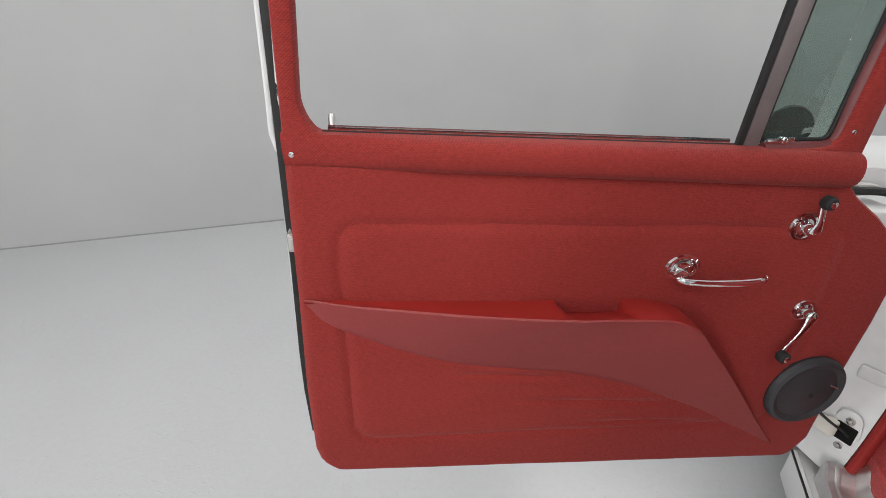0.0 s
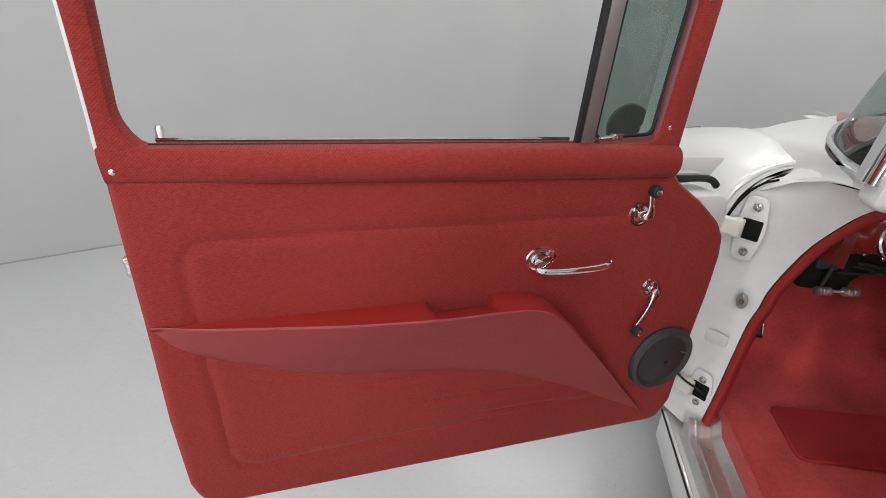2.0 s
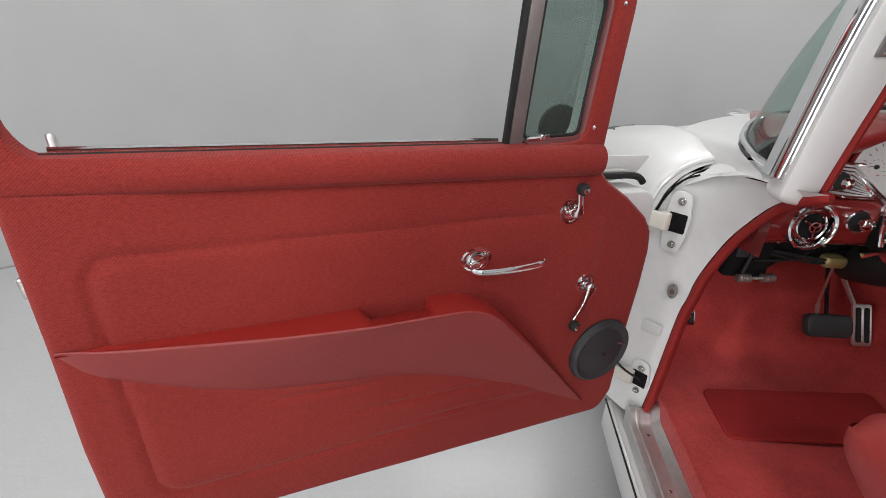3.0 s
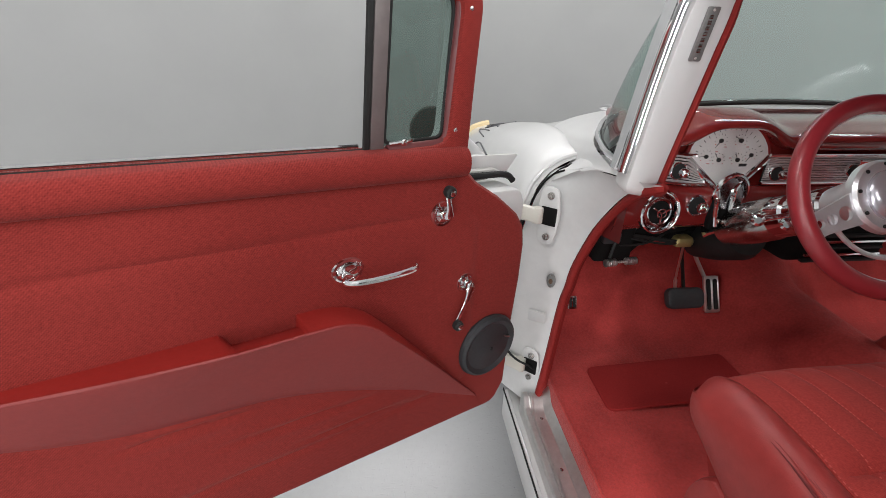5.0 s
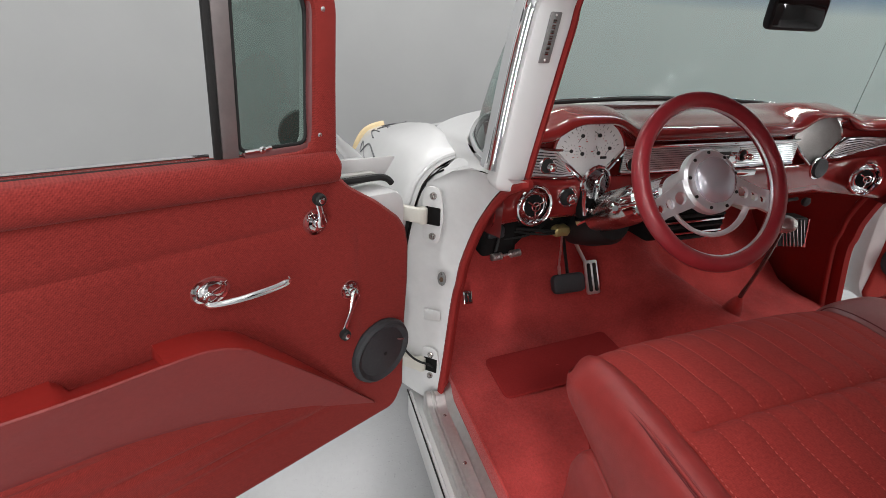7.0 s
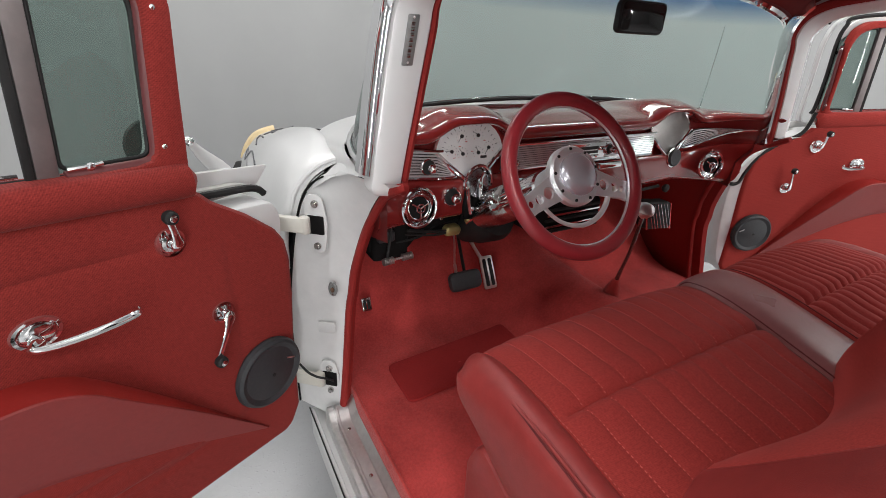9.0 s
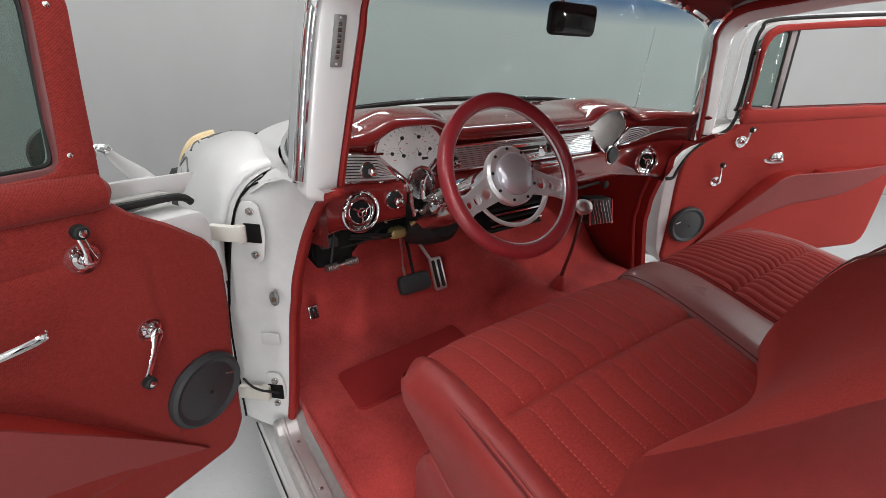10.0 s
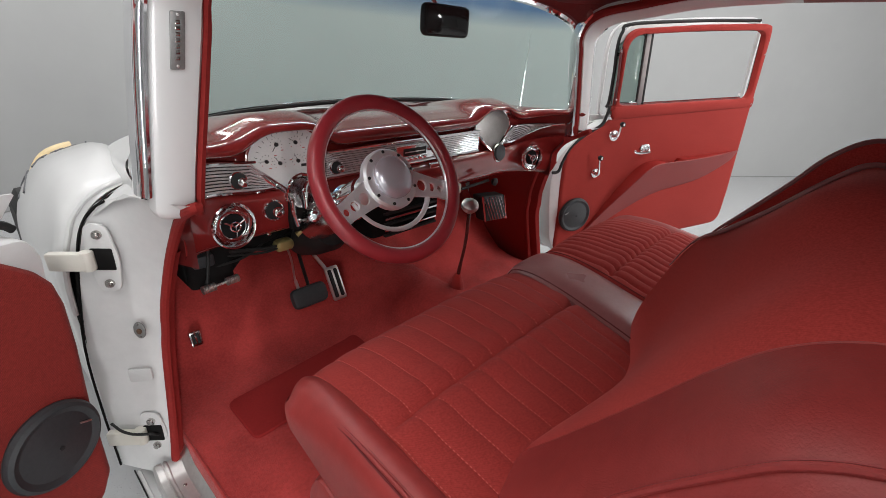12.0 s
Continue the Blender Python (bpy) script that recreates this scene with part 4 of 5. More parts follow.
    crank("quarter_crank", put(.332, .907, 0), put(.339, .957, .026), "chrome quarter window crank", .94)
    # lock pin and screws
    part("lock_pin", *tube([put(1.025, 1.045, -.034), put(1.025, 1.080, -.034), put(1.025, 1.0835, -.034)], [.0046, .0046, .003], 12), BRUSHED, dr, "brushed metal lock pin")
    for u, v in ((1.074, 1.041), (.309, 1.049), (.287, 1.226), (1.062, 1.25)):
        part("trim_screw", *lathe([(.0036, -.002), (.0036, .0005), (.0022, .0016), (.0005, .002)], put(u, v, .001), N, 12), CHROME, dr, "small chrome screw")
    part("latch", *slab(rounded([(1.086, .894), (1.104, .894), (1.104, .923), (1.086, .923)], .004, 3), -.05, -.024, put, .003), DULL_CHROME, dr, "metal door latch")
    return put, U, N, dr


ang = radians(61.2)
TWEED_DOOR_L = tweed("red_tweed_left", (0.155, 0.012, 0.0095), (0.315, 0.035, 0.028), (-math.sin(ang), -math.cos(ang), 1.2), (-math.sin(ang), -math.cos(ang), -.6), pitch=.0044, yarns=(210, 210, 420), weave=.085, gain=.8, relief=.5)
# same cloth in lighter reds, carrying the stronger light on the passenger's door
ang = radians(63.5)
TWEED_DOOR_R_LIT = tweed("red_tweed_right_lit", (0.22, 0.016, 0.012), (0.41, 0.042, 0.033), (math.sin(ang), -math.cos(ang), 1.2), (math.sin(ang), -math.cos(ang), -.6), pitch=.0044, yarns=(210, 210, 420), weave=.085, gain=.8, relief=.5)
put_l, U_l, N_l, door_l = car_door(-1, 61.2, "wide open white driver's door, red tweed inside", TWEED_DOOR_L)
put_r, U_r, N_r, door_r = car_door(1, 63.5, "wide open white passenger's door, red tweed inside", TWEED_DOOR_R_LIT)

# round mirror on the driver's door
MIRROR_BACK = surface("dark_mirror_housing", (.09, .094, .09), (.125, .13, .125), rough=.45)
mirror_at = Vector((-1.014, .118, 1.008))
part("door_mirror", *lathe([(.002, -.024), (.032, -.018), (.044, -.005), (.047, .003), (.044, .006), (.001, .006)], mirror_at, (0.35, -.93, .05), 32), MIRROR_BACK, door_l, "round door mirror")
part("mirror_stem", *tube(spline([mirror_at + Vector((0.02, .012, -.012)), (-.985, .125, 1.010), (-.962, .122, 1.012), (-.948, .118, 1.006)], 10), [.006] * 6 + [.007, .009, .010, .006], 10), CHROME, door_l, "chrome mirror stem")
part("mirror_foot", *tube([(-.952, .118, 1.004), (-.940, .124, .985), (-.915, .130, .955), (-.905, .132, .94)], [.008, .012, .018, .020], 12, flat=.6), WHITE, door_l, "white tapered mirror foot")

# plain rear of the body that closes the car behind the doors
rear = []
for y, zt, xr, zs, xs in [(-1.04, 1.46, .60, 1.02, .845), (-1.45, 1.45, .60, 1.02, .86), (-1.75, 1.40, .58, 1.01, .87), (-2.1, 1.10, .60, .99, .87), (-2.5, 1.04, .62, .96, .86), (-2.95, .98, .60, .90, .82), (-3.1, .80, .56, .75, .76)]:
    half_ = [(-xs, y, .26), (-xs - .01, y, .60), (-xs, y, zs - .08), (-xs + .05, y, zs), (-xr - .02, y, zt - .12), (-xr + .08, y, zt - .02), (0, y, zt + .02)]
    rear.append(spline(half_ + [(-a, b, c) for a, b, c in reversed(half_[:-1])], 49))
rear = [spline(list(r), 30) for r in map(list, zip(*rear))]
part("rear_body", *thick_grid(rear, .006, (0, 0, -1)), WHITE, car, "plain white rear body")

# ================================================================ dashboard
def wrap(x, k=1.0):
    if x < 0:
        return .035 - .055 * k * (max(0.0, -x - .50) / .13) ** 2
    return .035 - .13 * k * (max(0.0, x - .42) / .19) ** 2.2


def pod(x):
    return .032 * math.exp(-((abs(x) - .373) / .098) ** 4)


def lift(x):
    return (.04 if x > 0 else .017) * smooth01((abs(x) - .44) / .18)


def dash_profile(x):
    y, yl, h, l = wrap(x), wrap(x, .55), pod(x), lift(x)
    e = smooth01((abs(x) - .52) / .12)
    return [(x, .335 - .24 * e, 1.022 - .045 * e), (x, .22 - .15 * e, 1.030 + .4 * h - .030 * e), (x, .12 - .07 * e, 1.032 + .85 * h - .018 * e), (x, y + .045, 1.024 + h + .2 * l), (x, y + .012, 1.016 + h + .3 * l),
            (x, y - .004, 1.004 + 1.1 * h + .5 * l), (x, y - .006, .992 + 1.25 * h + .7 * l), (x, y + .006, .982 + 1.4 * h + .8 * l), (x, y + .03 + .4 * h, .976 + 1.5 * h + .9 * l), (x, y + .034 + .4 * h, .972 + 1.5 * h + l),
            (x, y + .030, .908 + l), (x, y + .012, .902 + l), (x, (y + yl) / 2 + .002, .893 + .8 * l), (x, yl, .878), (x, yl + .002, .845), (x, yl + .010, .815), (x, yl + .03, .797), (x, yl + .07, .790), (x, yl + .16, .79)]


xs = np.linspace(-.626, .632, 161)
cols = [spline(dash_profile(float(x)), 55) for x in xs]
dash = part("dashboard", *grid(cols), RED_PAINT, car, "glossy dark red painted steel dashboard", angle=60)


def strip_face(x):
    """Place of the ribbed strip at its lower and upper edge."""
    y, l = wrap(x) + .013, lift(x)
    return Vector((x, y, .909 + l)), Vector((x, y, .969 + l))


RIB = surface("bright_ribbed_metal", (.80, .80, .81), (.90, .90, .91), rough=.2, metal=.6, grain=40, patch=9, rough_var=.05)


def rib_band(name, xa, xb, ribs, lower, upper, label):
    """Ribbed metal: a backing sheet and raised ribs that follow the curve of the dashboard."""
    back, pieces = [], []
    n = 26
    for j in range(n + 1):
        x = xa + (xb - xa) * j / n
        lo, hi = strip_face(x)
        a, b = lower(x), upper(x)
        back.append([lo + (hi - lo) * (a + (b - a) * k / 4) for k in range(5)])
    part(name, *thick_grid(back, .003, (0, 1, 0)), RUBBER, dash, "dark backing of the ribbed strip")
    for i in range(ribs):
        t = (i + .5) / ribs
        path, rad = [], []
        for j in range(n + 1):
            x = xa + (xb - xa) * j / n
            lo, hi = strip_face(x)
            a, b = lower(x), upper(x)
            path.append(lo + (hi - lo) * (a + (b - a) * t) + Vector((0, -.0035, 0)))
            rad.append(max(.0004, .0024 * max(0.0, b - a) ** .8))
        pieces.append(tube(path, rad, 6))
    part(name.replace("backing", "ribs"), *joined(*pieces), RIB, dash, label)


def v_edge(x, c=.373):
    """Height (0..1 of the strip) at which the edge of a pod's fan lies at x."""
    return max(0.0, min(1.0, (abs(abs(x) - c) - .021) / .074))


rib_band("strip_backing", -.285, .285, 11, lambda x: 0, lambda x: max(.02, v_edge(x)) if abs(x) > .278 else 1, "ribbed chrome dashboard strip")
rib_band("strip_backing", -.600, -.398, 9, lambda x: 0, lambda x: v_edge(x), "ribbed chrome dashboard strip")
rib_band("strip_backing", .398, .60, 7, lambda x: .10 + .5 * smooth01((x - .45) / .15), lambda x: min(v_edge(x), 1 - .38 * smooth01((x - .47) / .13)), "pointed ribbed chrome trim")
for xa, xb, k in ((-.285, .285, 1.03), (-.285, .285, -.03), (-.600, -.455, 1.03), (-.600, -.40, -.03), (.40, .605, .55)):
    pts = []
    for x in np.linspace(xa, xb, 20):
        lo, hi = strip_face(float(x))
        kk = k if k != .55 else .10 + .5 * smooth01((x - .45) / .15)
        pts.append(lo + (hi - lo) * kk + Vector((0, -.004, 0)))
    part("strip_moulding", *tube(pts, .0035, 8), CHROME, dash, "thin chrome moulding")

FAN = [(-.022, .900), (-.060, .930), (-.097, .966), (-.088, .992), (-.066, 1.017), (-.034, 1.033), (0, 1.037), (.034, 1.033), (.066, 1.017), (.088, .992), (.097, .966), (.060, .930), (.022, .900)]


def fan_put(c):
    return lambda u, v, w: Vector((c + u, .052 - w + .30 * (v - .90) ** 1.0 * .5, v))


DIAL = surface("silver_white_dial", (.74, .73, .72), (.84, .83, .82), rough=.4, grain=300, patch=12)
INK_RED = surface("red_ink", (.45, .03, .03), (.5, .04, .04), rough=.6)
INK = surface("black_ink", (.015, .015, .015), (.02, .02, .02), rough=.5)
MESH_GREY = surface("silver_mesh", (.22, .21, .20), (.36, .35, .34), rough=.4, metal=.7, grain=700, patch=20)
SMOKED = surface("smoked_chrome", (.30, .29, .31), (.42, .41, .43), rough=.2, metal=1.0, grain=30, patch=8)
random.seed(4)
for side in (-1, 1):
    c = side * .373
    fp = fan_put(c)
    part("gauge_face" if side < 0 else "speaker_face", *slab([Vector(p) for p in FAN], 0, .006, fp, .001), DIAL if side < 0 else MESH_GREY, dash, "pale silver gauge face" if side < 0 else "plain silver grey fan-shaped panel")
    for s in (-1, 1):
        edge = [fp(s * u, v, .008 if v > .91 else (.014 if v > .89 else .022)) for u, v in ((.100, .968), (.060, .931), (.024, .900), (.018, .88), (.016, .845), (.012, .818))]
        if side > 0:
            edge = edge[:3]
        part("fan_trim", *tube(spline(edge, 16), [.0075] * 8 + [.006, .0055] + [.005] * 6, 10), CHROME, dash, "chrome edge of the fan-shaped panel")
    rim_pts = [fp(u, v, .004) for u, v in FAN[2:11]]
    part("pod_lip", *tube(spline(rim_pts, 30), .004, 8), CHROME if side > 0 else RED_PAINT, dash, "thin rim of the instrument pod")
    if side < 0:
        gauges, reds, lines = [], [], []
        for u, v, r in ((-.052, .965, .0042), (-.022, .958, .0045), (-.024, .998, .0045), (.022, .998, .0045), (.022, .958, .0045), (.052, .968, .0042)):
            gauges.append(lathe([(r, 0), (r, .003), (.0008, .0035)], fp(u, v, .006), (0, -1, 0), 14))
            a = random.uniform(0, 6.28)
            lines.append(slab([(-.0006, 0), (.0006, 0), (.0003, .018), (-.0003, .018)], .0065, .0075, (lambda u, v, a: lambda p, q, w: fp(u + p * math.cos(a) - q * math.sin(a), v + p * math.sin(a) + q * math.cos(a), w))(u, v, a), .0001))
            for k in range(9):
                b = -2.2 + 4.4 * k / 8
                px, pv = u + .0135 * math.sin(b), v + .0135 * math.cos(b)
                if 1.028 - abs(px) * .35 < pv:
                    continue
                tick = slab([(-.0005, -.0011), (.0005, -.0011), (.0005, .0011), (-.0005, .0011)], .0062, .0066, (lambda x, y, b: lambda p, q, w: fp(x + p * math.cos(b) + q * math.sin(b), y - p * math.sin(b) + q * math.cos(b), w))(px, pv, b), .00005)
                (reds if k in (0, 8) else lines).append(tick)
        for k in range(16):
            b = -1.15 + 2.3 * k / 15
            px, pv = .086 * math.sin(b) * .95, .942 + .082 * math.cos(b)
            lines.append(slab([(-.0006, -.003), (.0006, -.003), (.0006, .003), (-.0006, .003)], .0062, .0067, (lambda x, y, b: lambda p, q, w: fp(x + p * math.cos(b) + q * math.sin(b), y - p * math.sin(b) + q * math.cos(b), w))(px, pv, b), .00005))
        lines.append(slab([(.028, .944), (.046, .944), (.046, .950), (.028, .950)], .0063, .007, fp, .0001))
        for u, v in ((-.045, .95), (-.03, .975), (-.012, .985), (.005, .962), (.04, .985)):
            reds.append(slab([(u - .003, v - .0008), (u + .003, v - .0008), (u + .003, v + .0008), (u - .003, v + .0008)], .0062, .0066, fp, .0001))
        for g_ in gauges:
            part("gauge_hub", *g_, INK, dash, "black gauge needle hub")
        part("gauge_marks", *joined(*lines), INK, dash, "fine black gauge marks and needles")
        part("gauge_red_marks", *joined(*reds), INK_RED, dash, "fine red gauge marks")
        arch_c = fp(.014, .888, .016)
        part("column_arch", *tube([arch_c + Vector((.037 * math.cos(k), 0, .042 * math.sin(k))) for k in np.linspace(-.25, math.pi + .25, 30)], .006, 10), CHROME, dash, "chrome arch round the column recess")
        part("indicator_dial", *lathe([(.0355, -.008), (.0355, .000), (.031, .001), (.001, .003)], arch_c, (0, -1, .15), 30, 1.0, 1.12), SMOKED, dash, "smoked round dial above the column")
        # the recess is a raised slab, its shade given by black colour
        part("column_recess", *slab([(-.024, .81), (.020, .81), (.022, .885), (.014, .903), (-.014, .903), (-.022, .885)], .002, .017, fp, .001), SHADE_BLACK, dash, "dark recess behind the column")
    else:
        ck = Vector((.392, .040, .888))
        part("clock", *lathe([(.027, -.012), (.028, .010), (.025, .013), (.022, .012)], ck, (0, -1, .1), 30), DARK_PLASTIC, dash, "round clock with a dark bezel")
        part("clock_face", *lathe([(.022, .008), (.014, .010), (.001, .011)], ck, (0, -1, .1), 24), DIAL, dash, "silver grey clock face")
        part("clock_ring", *lathe([(.031, .0), (.032, .004), (.029, .006)], ck, (0, -1, .1), 30), CHROME, dash, "chrome clock ring")

# ball vents at both ends
for s in (-1, 1):
    vc, ax = Vector((s * .533, .012 if s < 0 else -.002, .858 if s < 0 else .862)), Vector((.10 if s < 0 else -.32, -1, .10)).normalized()
    part("air_vent", *lathe([(.040, -.02), (.047, .0), (.047, .011), (.0445, .014), (.0415, .0115), (.040, .008), (.038, -.002), (.028, -.014)], vc, ax, 40), CHROME, dash, "round chrome ball air vent")
    part("vent_cone", *lathe([(.0001, -.018), (.0405, -.016), (.0405, .0095), (.037, .002), (.032, -.003), (.0285, -.004), (.0275, .004), (.0255, .006), (.024, .003)], vc, ax, 40), CHROME, dash, "chrome cone of the air vent")
    aim = (ax + Vector((-.12, 0, 0))).normalized()
    ic = vc + ax * .011
    # a black disc draws the shaded depth of the throat
    part("vent_throat", *lathe([(.0245, .001), (.001, .000)], ic - ax * .006, aim, 24), SHADE_BLACK, dash, "dark vent throat")
    x_, y_, a_ = frame_of(aim)
    ic = ic - ax * .004
    ring = [ic + (x_ * math.cos(k) + y_ * math.sin(k)) * .0095 + a_ * .010 for k in np.linspace(0, 6.283, 17)[:-1]]
    spokes = [tube([ic + (x_ * math.cos(k) + y_ * math.sin(k)) * r + a_ * .009 for r in (.0, .0225)], .0019, 6) for k in (.5, .5 + 2.094, .5 + 4.189)]
    part("vent_spokes", *joined(tube(ring, .0017, 6, closed=True), *spokes), CHROME, dash, "chrome vent spokes")


def dash_knob(at, r, label):
    """A chrome pull knob on a black disc inside a chrome ring."""
    at, way = Vector(at), (0, -1, .08)
    part("dash_knob", *lathe([(r * .45, 0), (r * .45, .014), (r * .68, .016), (r * .72, .022), (r * .66, .028), (r * .4, .031), (.0005, .032)], at, way, 24), CHROME, dash, label)
    part("knob_disc", *lathe([(r * 1.15, -.002), (r * 1.15, .004), (r * .9, .0055), (r * .4, .006)], at, way, 24), RUBBER, dash, "black disc behind the knob")
    part("knob_ring", *lathe([(r * 1.15, -.004), (r * 1.38, -.003), (r * 1.40, .003), (r * 1.28, .006), (r * 1.15, .004)], at, way, 28), CHROME, dash, "round chrome knob ring")


dash_knob((-.431, .034, .862), .017, "chrome headlamp switch knob")
dash_knob((-.505, .020, .945), .013, "chrome wiper knob")
dash_knob((-.262, .040, .932), .012, "chrome dashboard knob")
dash_knob((-.088, .034, .940), .010, "chrome radio knob")
dash_knob((.078, .034, .940), .011, "chrome radio knob")
flat_put = lambda y0: (lambda u, v, w: Vector((u, y0 - w, v)))
part("radio", *slab(rounded([(-.075, .918), (.065, .918), (.065, .962), (-.075, .962)], .004, 3), .0, .012, flat_put(.044), .002), CHROME, dash, "chrome faced dashboard radio")
part("radio_dial", *slab([(-.05, .932), (.035, .932), (.035, .952), (-.05, .952)], .0, .0135, flat_put(.044), .0008), INK, dash, "dark radio dial")
for u in (-.05, -.032, -.014, .004, .022):
    part("radio_button", *slab([(u, .921), (u + .015, .921), (u + .015, .928), (u, .928)], 0, .017, flat_put(.044), .001), CHROME, dash, "radio push button")
part("radio_scale", *slab([(-.046, .9405), (.030, .9405), (.030, .9435), (-.046, .9435)], .0, .0142, flat_put(.044), .0002), BRUSHED, dash, "pale line of the radio scale")
part("key_switch", *lathe([(.006, 0), (.006, .012), (.003, .014)], (-.378, .033, .828), (0, -1, 0), 12), CHROME, dash, "small chrome key switch")
part("ash_tray", *slab(rounded([(.05, .885), (.14, .885), (.14, .90), (.05, .90)], .003, 2), 0, .012, lambda u, v, w: Vector((u, .038 - w, v)), .002), CHROME, dash, "chrome ash tray lip")

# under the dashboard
# near-black boxes draw the deep shade below the dashboard
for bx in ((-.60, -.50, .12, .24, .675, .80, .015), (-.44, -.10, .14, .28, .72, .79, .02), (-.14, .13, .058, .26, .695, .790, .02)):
    part("under_dash_box", *box(*bx), SHADE_BLACK, dash, "black box under the dashboard")
lv = [slab([(-.105, z), (.10, z), (.10, z + .006), (-.105, z + .006)], 0, .012, lambda u, v, w: Vector((u, .052 - w, v)), .001) for z in (.705, .722, .739, .756, .770)]
for k, louvre in enumerate(lv):
    part("cooler_louvre", *louvre, CHROME if k % 2 else RUBBER, dash, "chrome louvre of the under-dash cooler" if k % 2 else "black louvre of the under-dash cooler")
part("horn_relay", *joined(box(-.395, -.345, .11, .15, .715, .745, .012)), surface("yellow_cadmium", (.34, .27, .10), (.44, .36, .16), rough=.45, metal=.5), dash, "dull gold relay")
part("hood_release", *joined(tube(spline([(-.36, .13, .72), (-.335, .16, .66), (-.325, .17, .60), (-.318, .17, .565)], 14), [.003] * 10 + [.005] * 4, 8)), BRUSHED, dash, "thin metal release rod")
# ragged near-black sheet: shade and clutter drawn as one panel
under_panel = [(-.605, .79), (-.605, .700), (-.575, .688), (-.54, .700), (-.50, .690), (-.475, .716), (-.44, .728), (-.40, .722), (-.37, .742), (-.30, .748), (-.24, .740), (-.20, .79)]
part("under_dash_panel", *slab(rounded(under_panel, .008, 3), 0, .05, lambda u, v, w: Vector((u, .185 - w, v)), .006), SHADE_BLACK, dash, "black wiring panel under the dashboard")
part("heater_hose", *tube(spline([(-.34, .17, .742), (-.27, .15, .722), (-.20, .15, .715), (-.12, .17, .728), (-.04, .20, .752), (.06, .22, .765)], 30), [.016] * 8 + [.020] * 14 + [.018] * 8, 14), RUBBER, dash, "thick black heater hose")
part("fuse_block", *box(-.590, -.545, .105, .150, .735, .765, .006), DARK_PLASTIC, dash, "dark grey fuse block")
for k in range(6):
    a = Vector((random.uniform(-.58, -.50), .125, random.uniform(.715, .76)))
    b = Vector((random.uniform(-.42, -.12), .15, .752))
    part("wire", *tube(spline([a, (a + b) / 2 + Vector((0, random.uniform(-.03, .02), random.uniform(-.035, -.005))), b], 14), .003, 6), RUBBER, dash, "black wire")
for x, z in ((-.575, .768), (-.50, .772), (-.462, .764), (-.405, .770)):
    part("wire_clip", *lathe([(.006, 0), (.006, .006), (.003, .009), (.001, .009)], (x, .128, z), (0, -1, .2), 10), DULL_CHROME, dash, "small metal wire clip")
eb0, eb1 = Vector((-.592, .075, .700)), Vector((-.507, .086, .700))
rib = [(.0035, 0)]
L_ = (eb1 - eb0).length
for k in range(14):
    t = L_ * (k + .5) / 14
    r = .0095 if k in (0, 1, 2, 3, 4, 9, 10, 11, 12, 13) else .0035
    rib += [(r * .6, t - L_ / 34), (r, t - L_ / 60), (r, t + L_ / 60), (r * .6, t + L_ / 34)]
rib += [(.001, L_)]
part("parking_brake_handle", *lathe(rib, eb0, eb1 - eb0, 14), BRUSHED, dash, "ribbed chrome parking brake handle")
part("brake_handle_bracket", *tube([(-.575, .09, .70), (-.56, .10, .76), (-.55, .12, .80)], .004, 8), RUBBER, dash, "black handle bracket")
part("choke_knob", *lathe([(.006, 0), (.012, .006), (.013, .014), (.008, .018), (.001, .019)], (.314, -.005, .811), (0, -1, 0), 16), RUBBER, dash, "black knob under the dashboard")
part("under_dash_bar", *tube([(.20, .03, .795), (.314, .01, .811)], .005, 8), RUBBER, dash, "thin black rod")
part("white_bracket", *box(.13, .19, .02, .07, .785, .82, .006), CREAM, dash, "pale plastic bracket under the dashboard")

# chromed grille box on the passenger's toe board
grille_put = lambda u, v, w: Vector((.449 + u - .30 * v, .117 - w, .668 + v - .12 * u))
part("heater_grille", *slab(rounded([(-.066, -.054), (.066, -.054), (.068, .052), (-.068, .052)], .012, 4), 0, .048, grille_put, .006), RUBBER, dash, "black grille box with chrome slats")
for u in (-.060, -.044, -.028, -.010, .008, .026, .042):
    part("grille_slat", *tube([grille_put(u - .004, .046, .051), grille_put(u + .024, -.050, .051)], .0019, 6), SMOKED, dash, "chrome slat")
for u in (-.066, .064):
    part("grille_frame", *tube([grille_put(u, -.052, .049), grille_put(u, .050, .049)], .0036, 8), CHROME, dash, "chrome side rail of the grille box")

# pedals
bp = Vector((-.290, .170, .530))
pedal_put = lambda c, tilt: (lambda u, v, w: c + Vector((u, -w * math.cos(tilt) + v * math.sin(tilt), v * math.cos(tilt) + w * math.sin(tilt))))
part("brake_pedal", *slab(rounded([(-.056, -.029), (.054, -.029), (.054, .029), (-.056, .029)], .020, 6), 0, .028, pedal_put(bp, .5), .010), DARK_PLASTIC, car, "dark grey rubber brake pedal pad")
part("brake_pedal_arm", *tube(spline([bp + Vector((.02, .02, .0)), bp + Vector((.03, .09, .10)), bp + Vector((.02, .13, .24))], 10), .010, 8, flat=.5), RUBBER, car, "dark brake pedal arm")
gp = Vector((-.174, .205, .515))
gput = pedal_put(gp, .5)
gas = part("accelerator_pedal", *slab(rounded([(-.0235, -.054), (.0235, -.054), (.0235, .054), (-.0235, .054)], .008, 3), 0, .008, gput, .002), BRUSHED, car, "chrome edged accelerator pedal")
for u in (-.0165, .004):
    part("rubber_inset", *slab(rounded([(u, -.045), (u + .0125, -.045), (u + .0125, .045), (u, .045)], .006, 3), .006, .0105, gput, .001), RUBBER, gas, "black rubber inset")
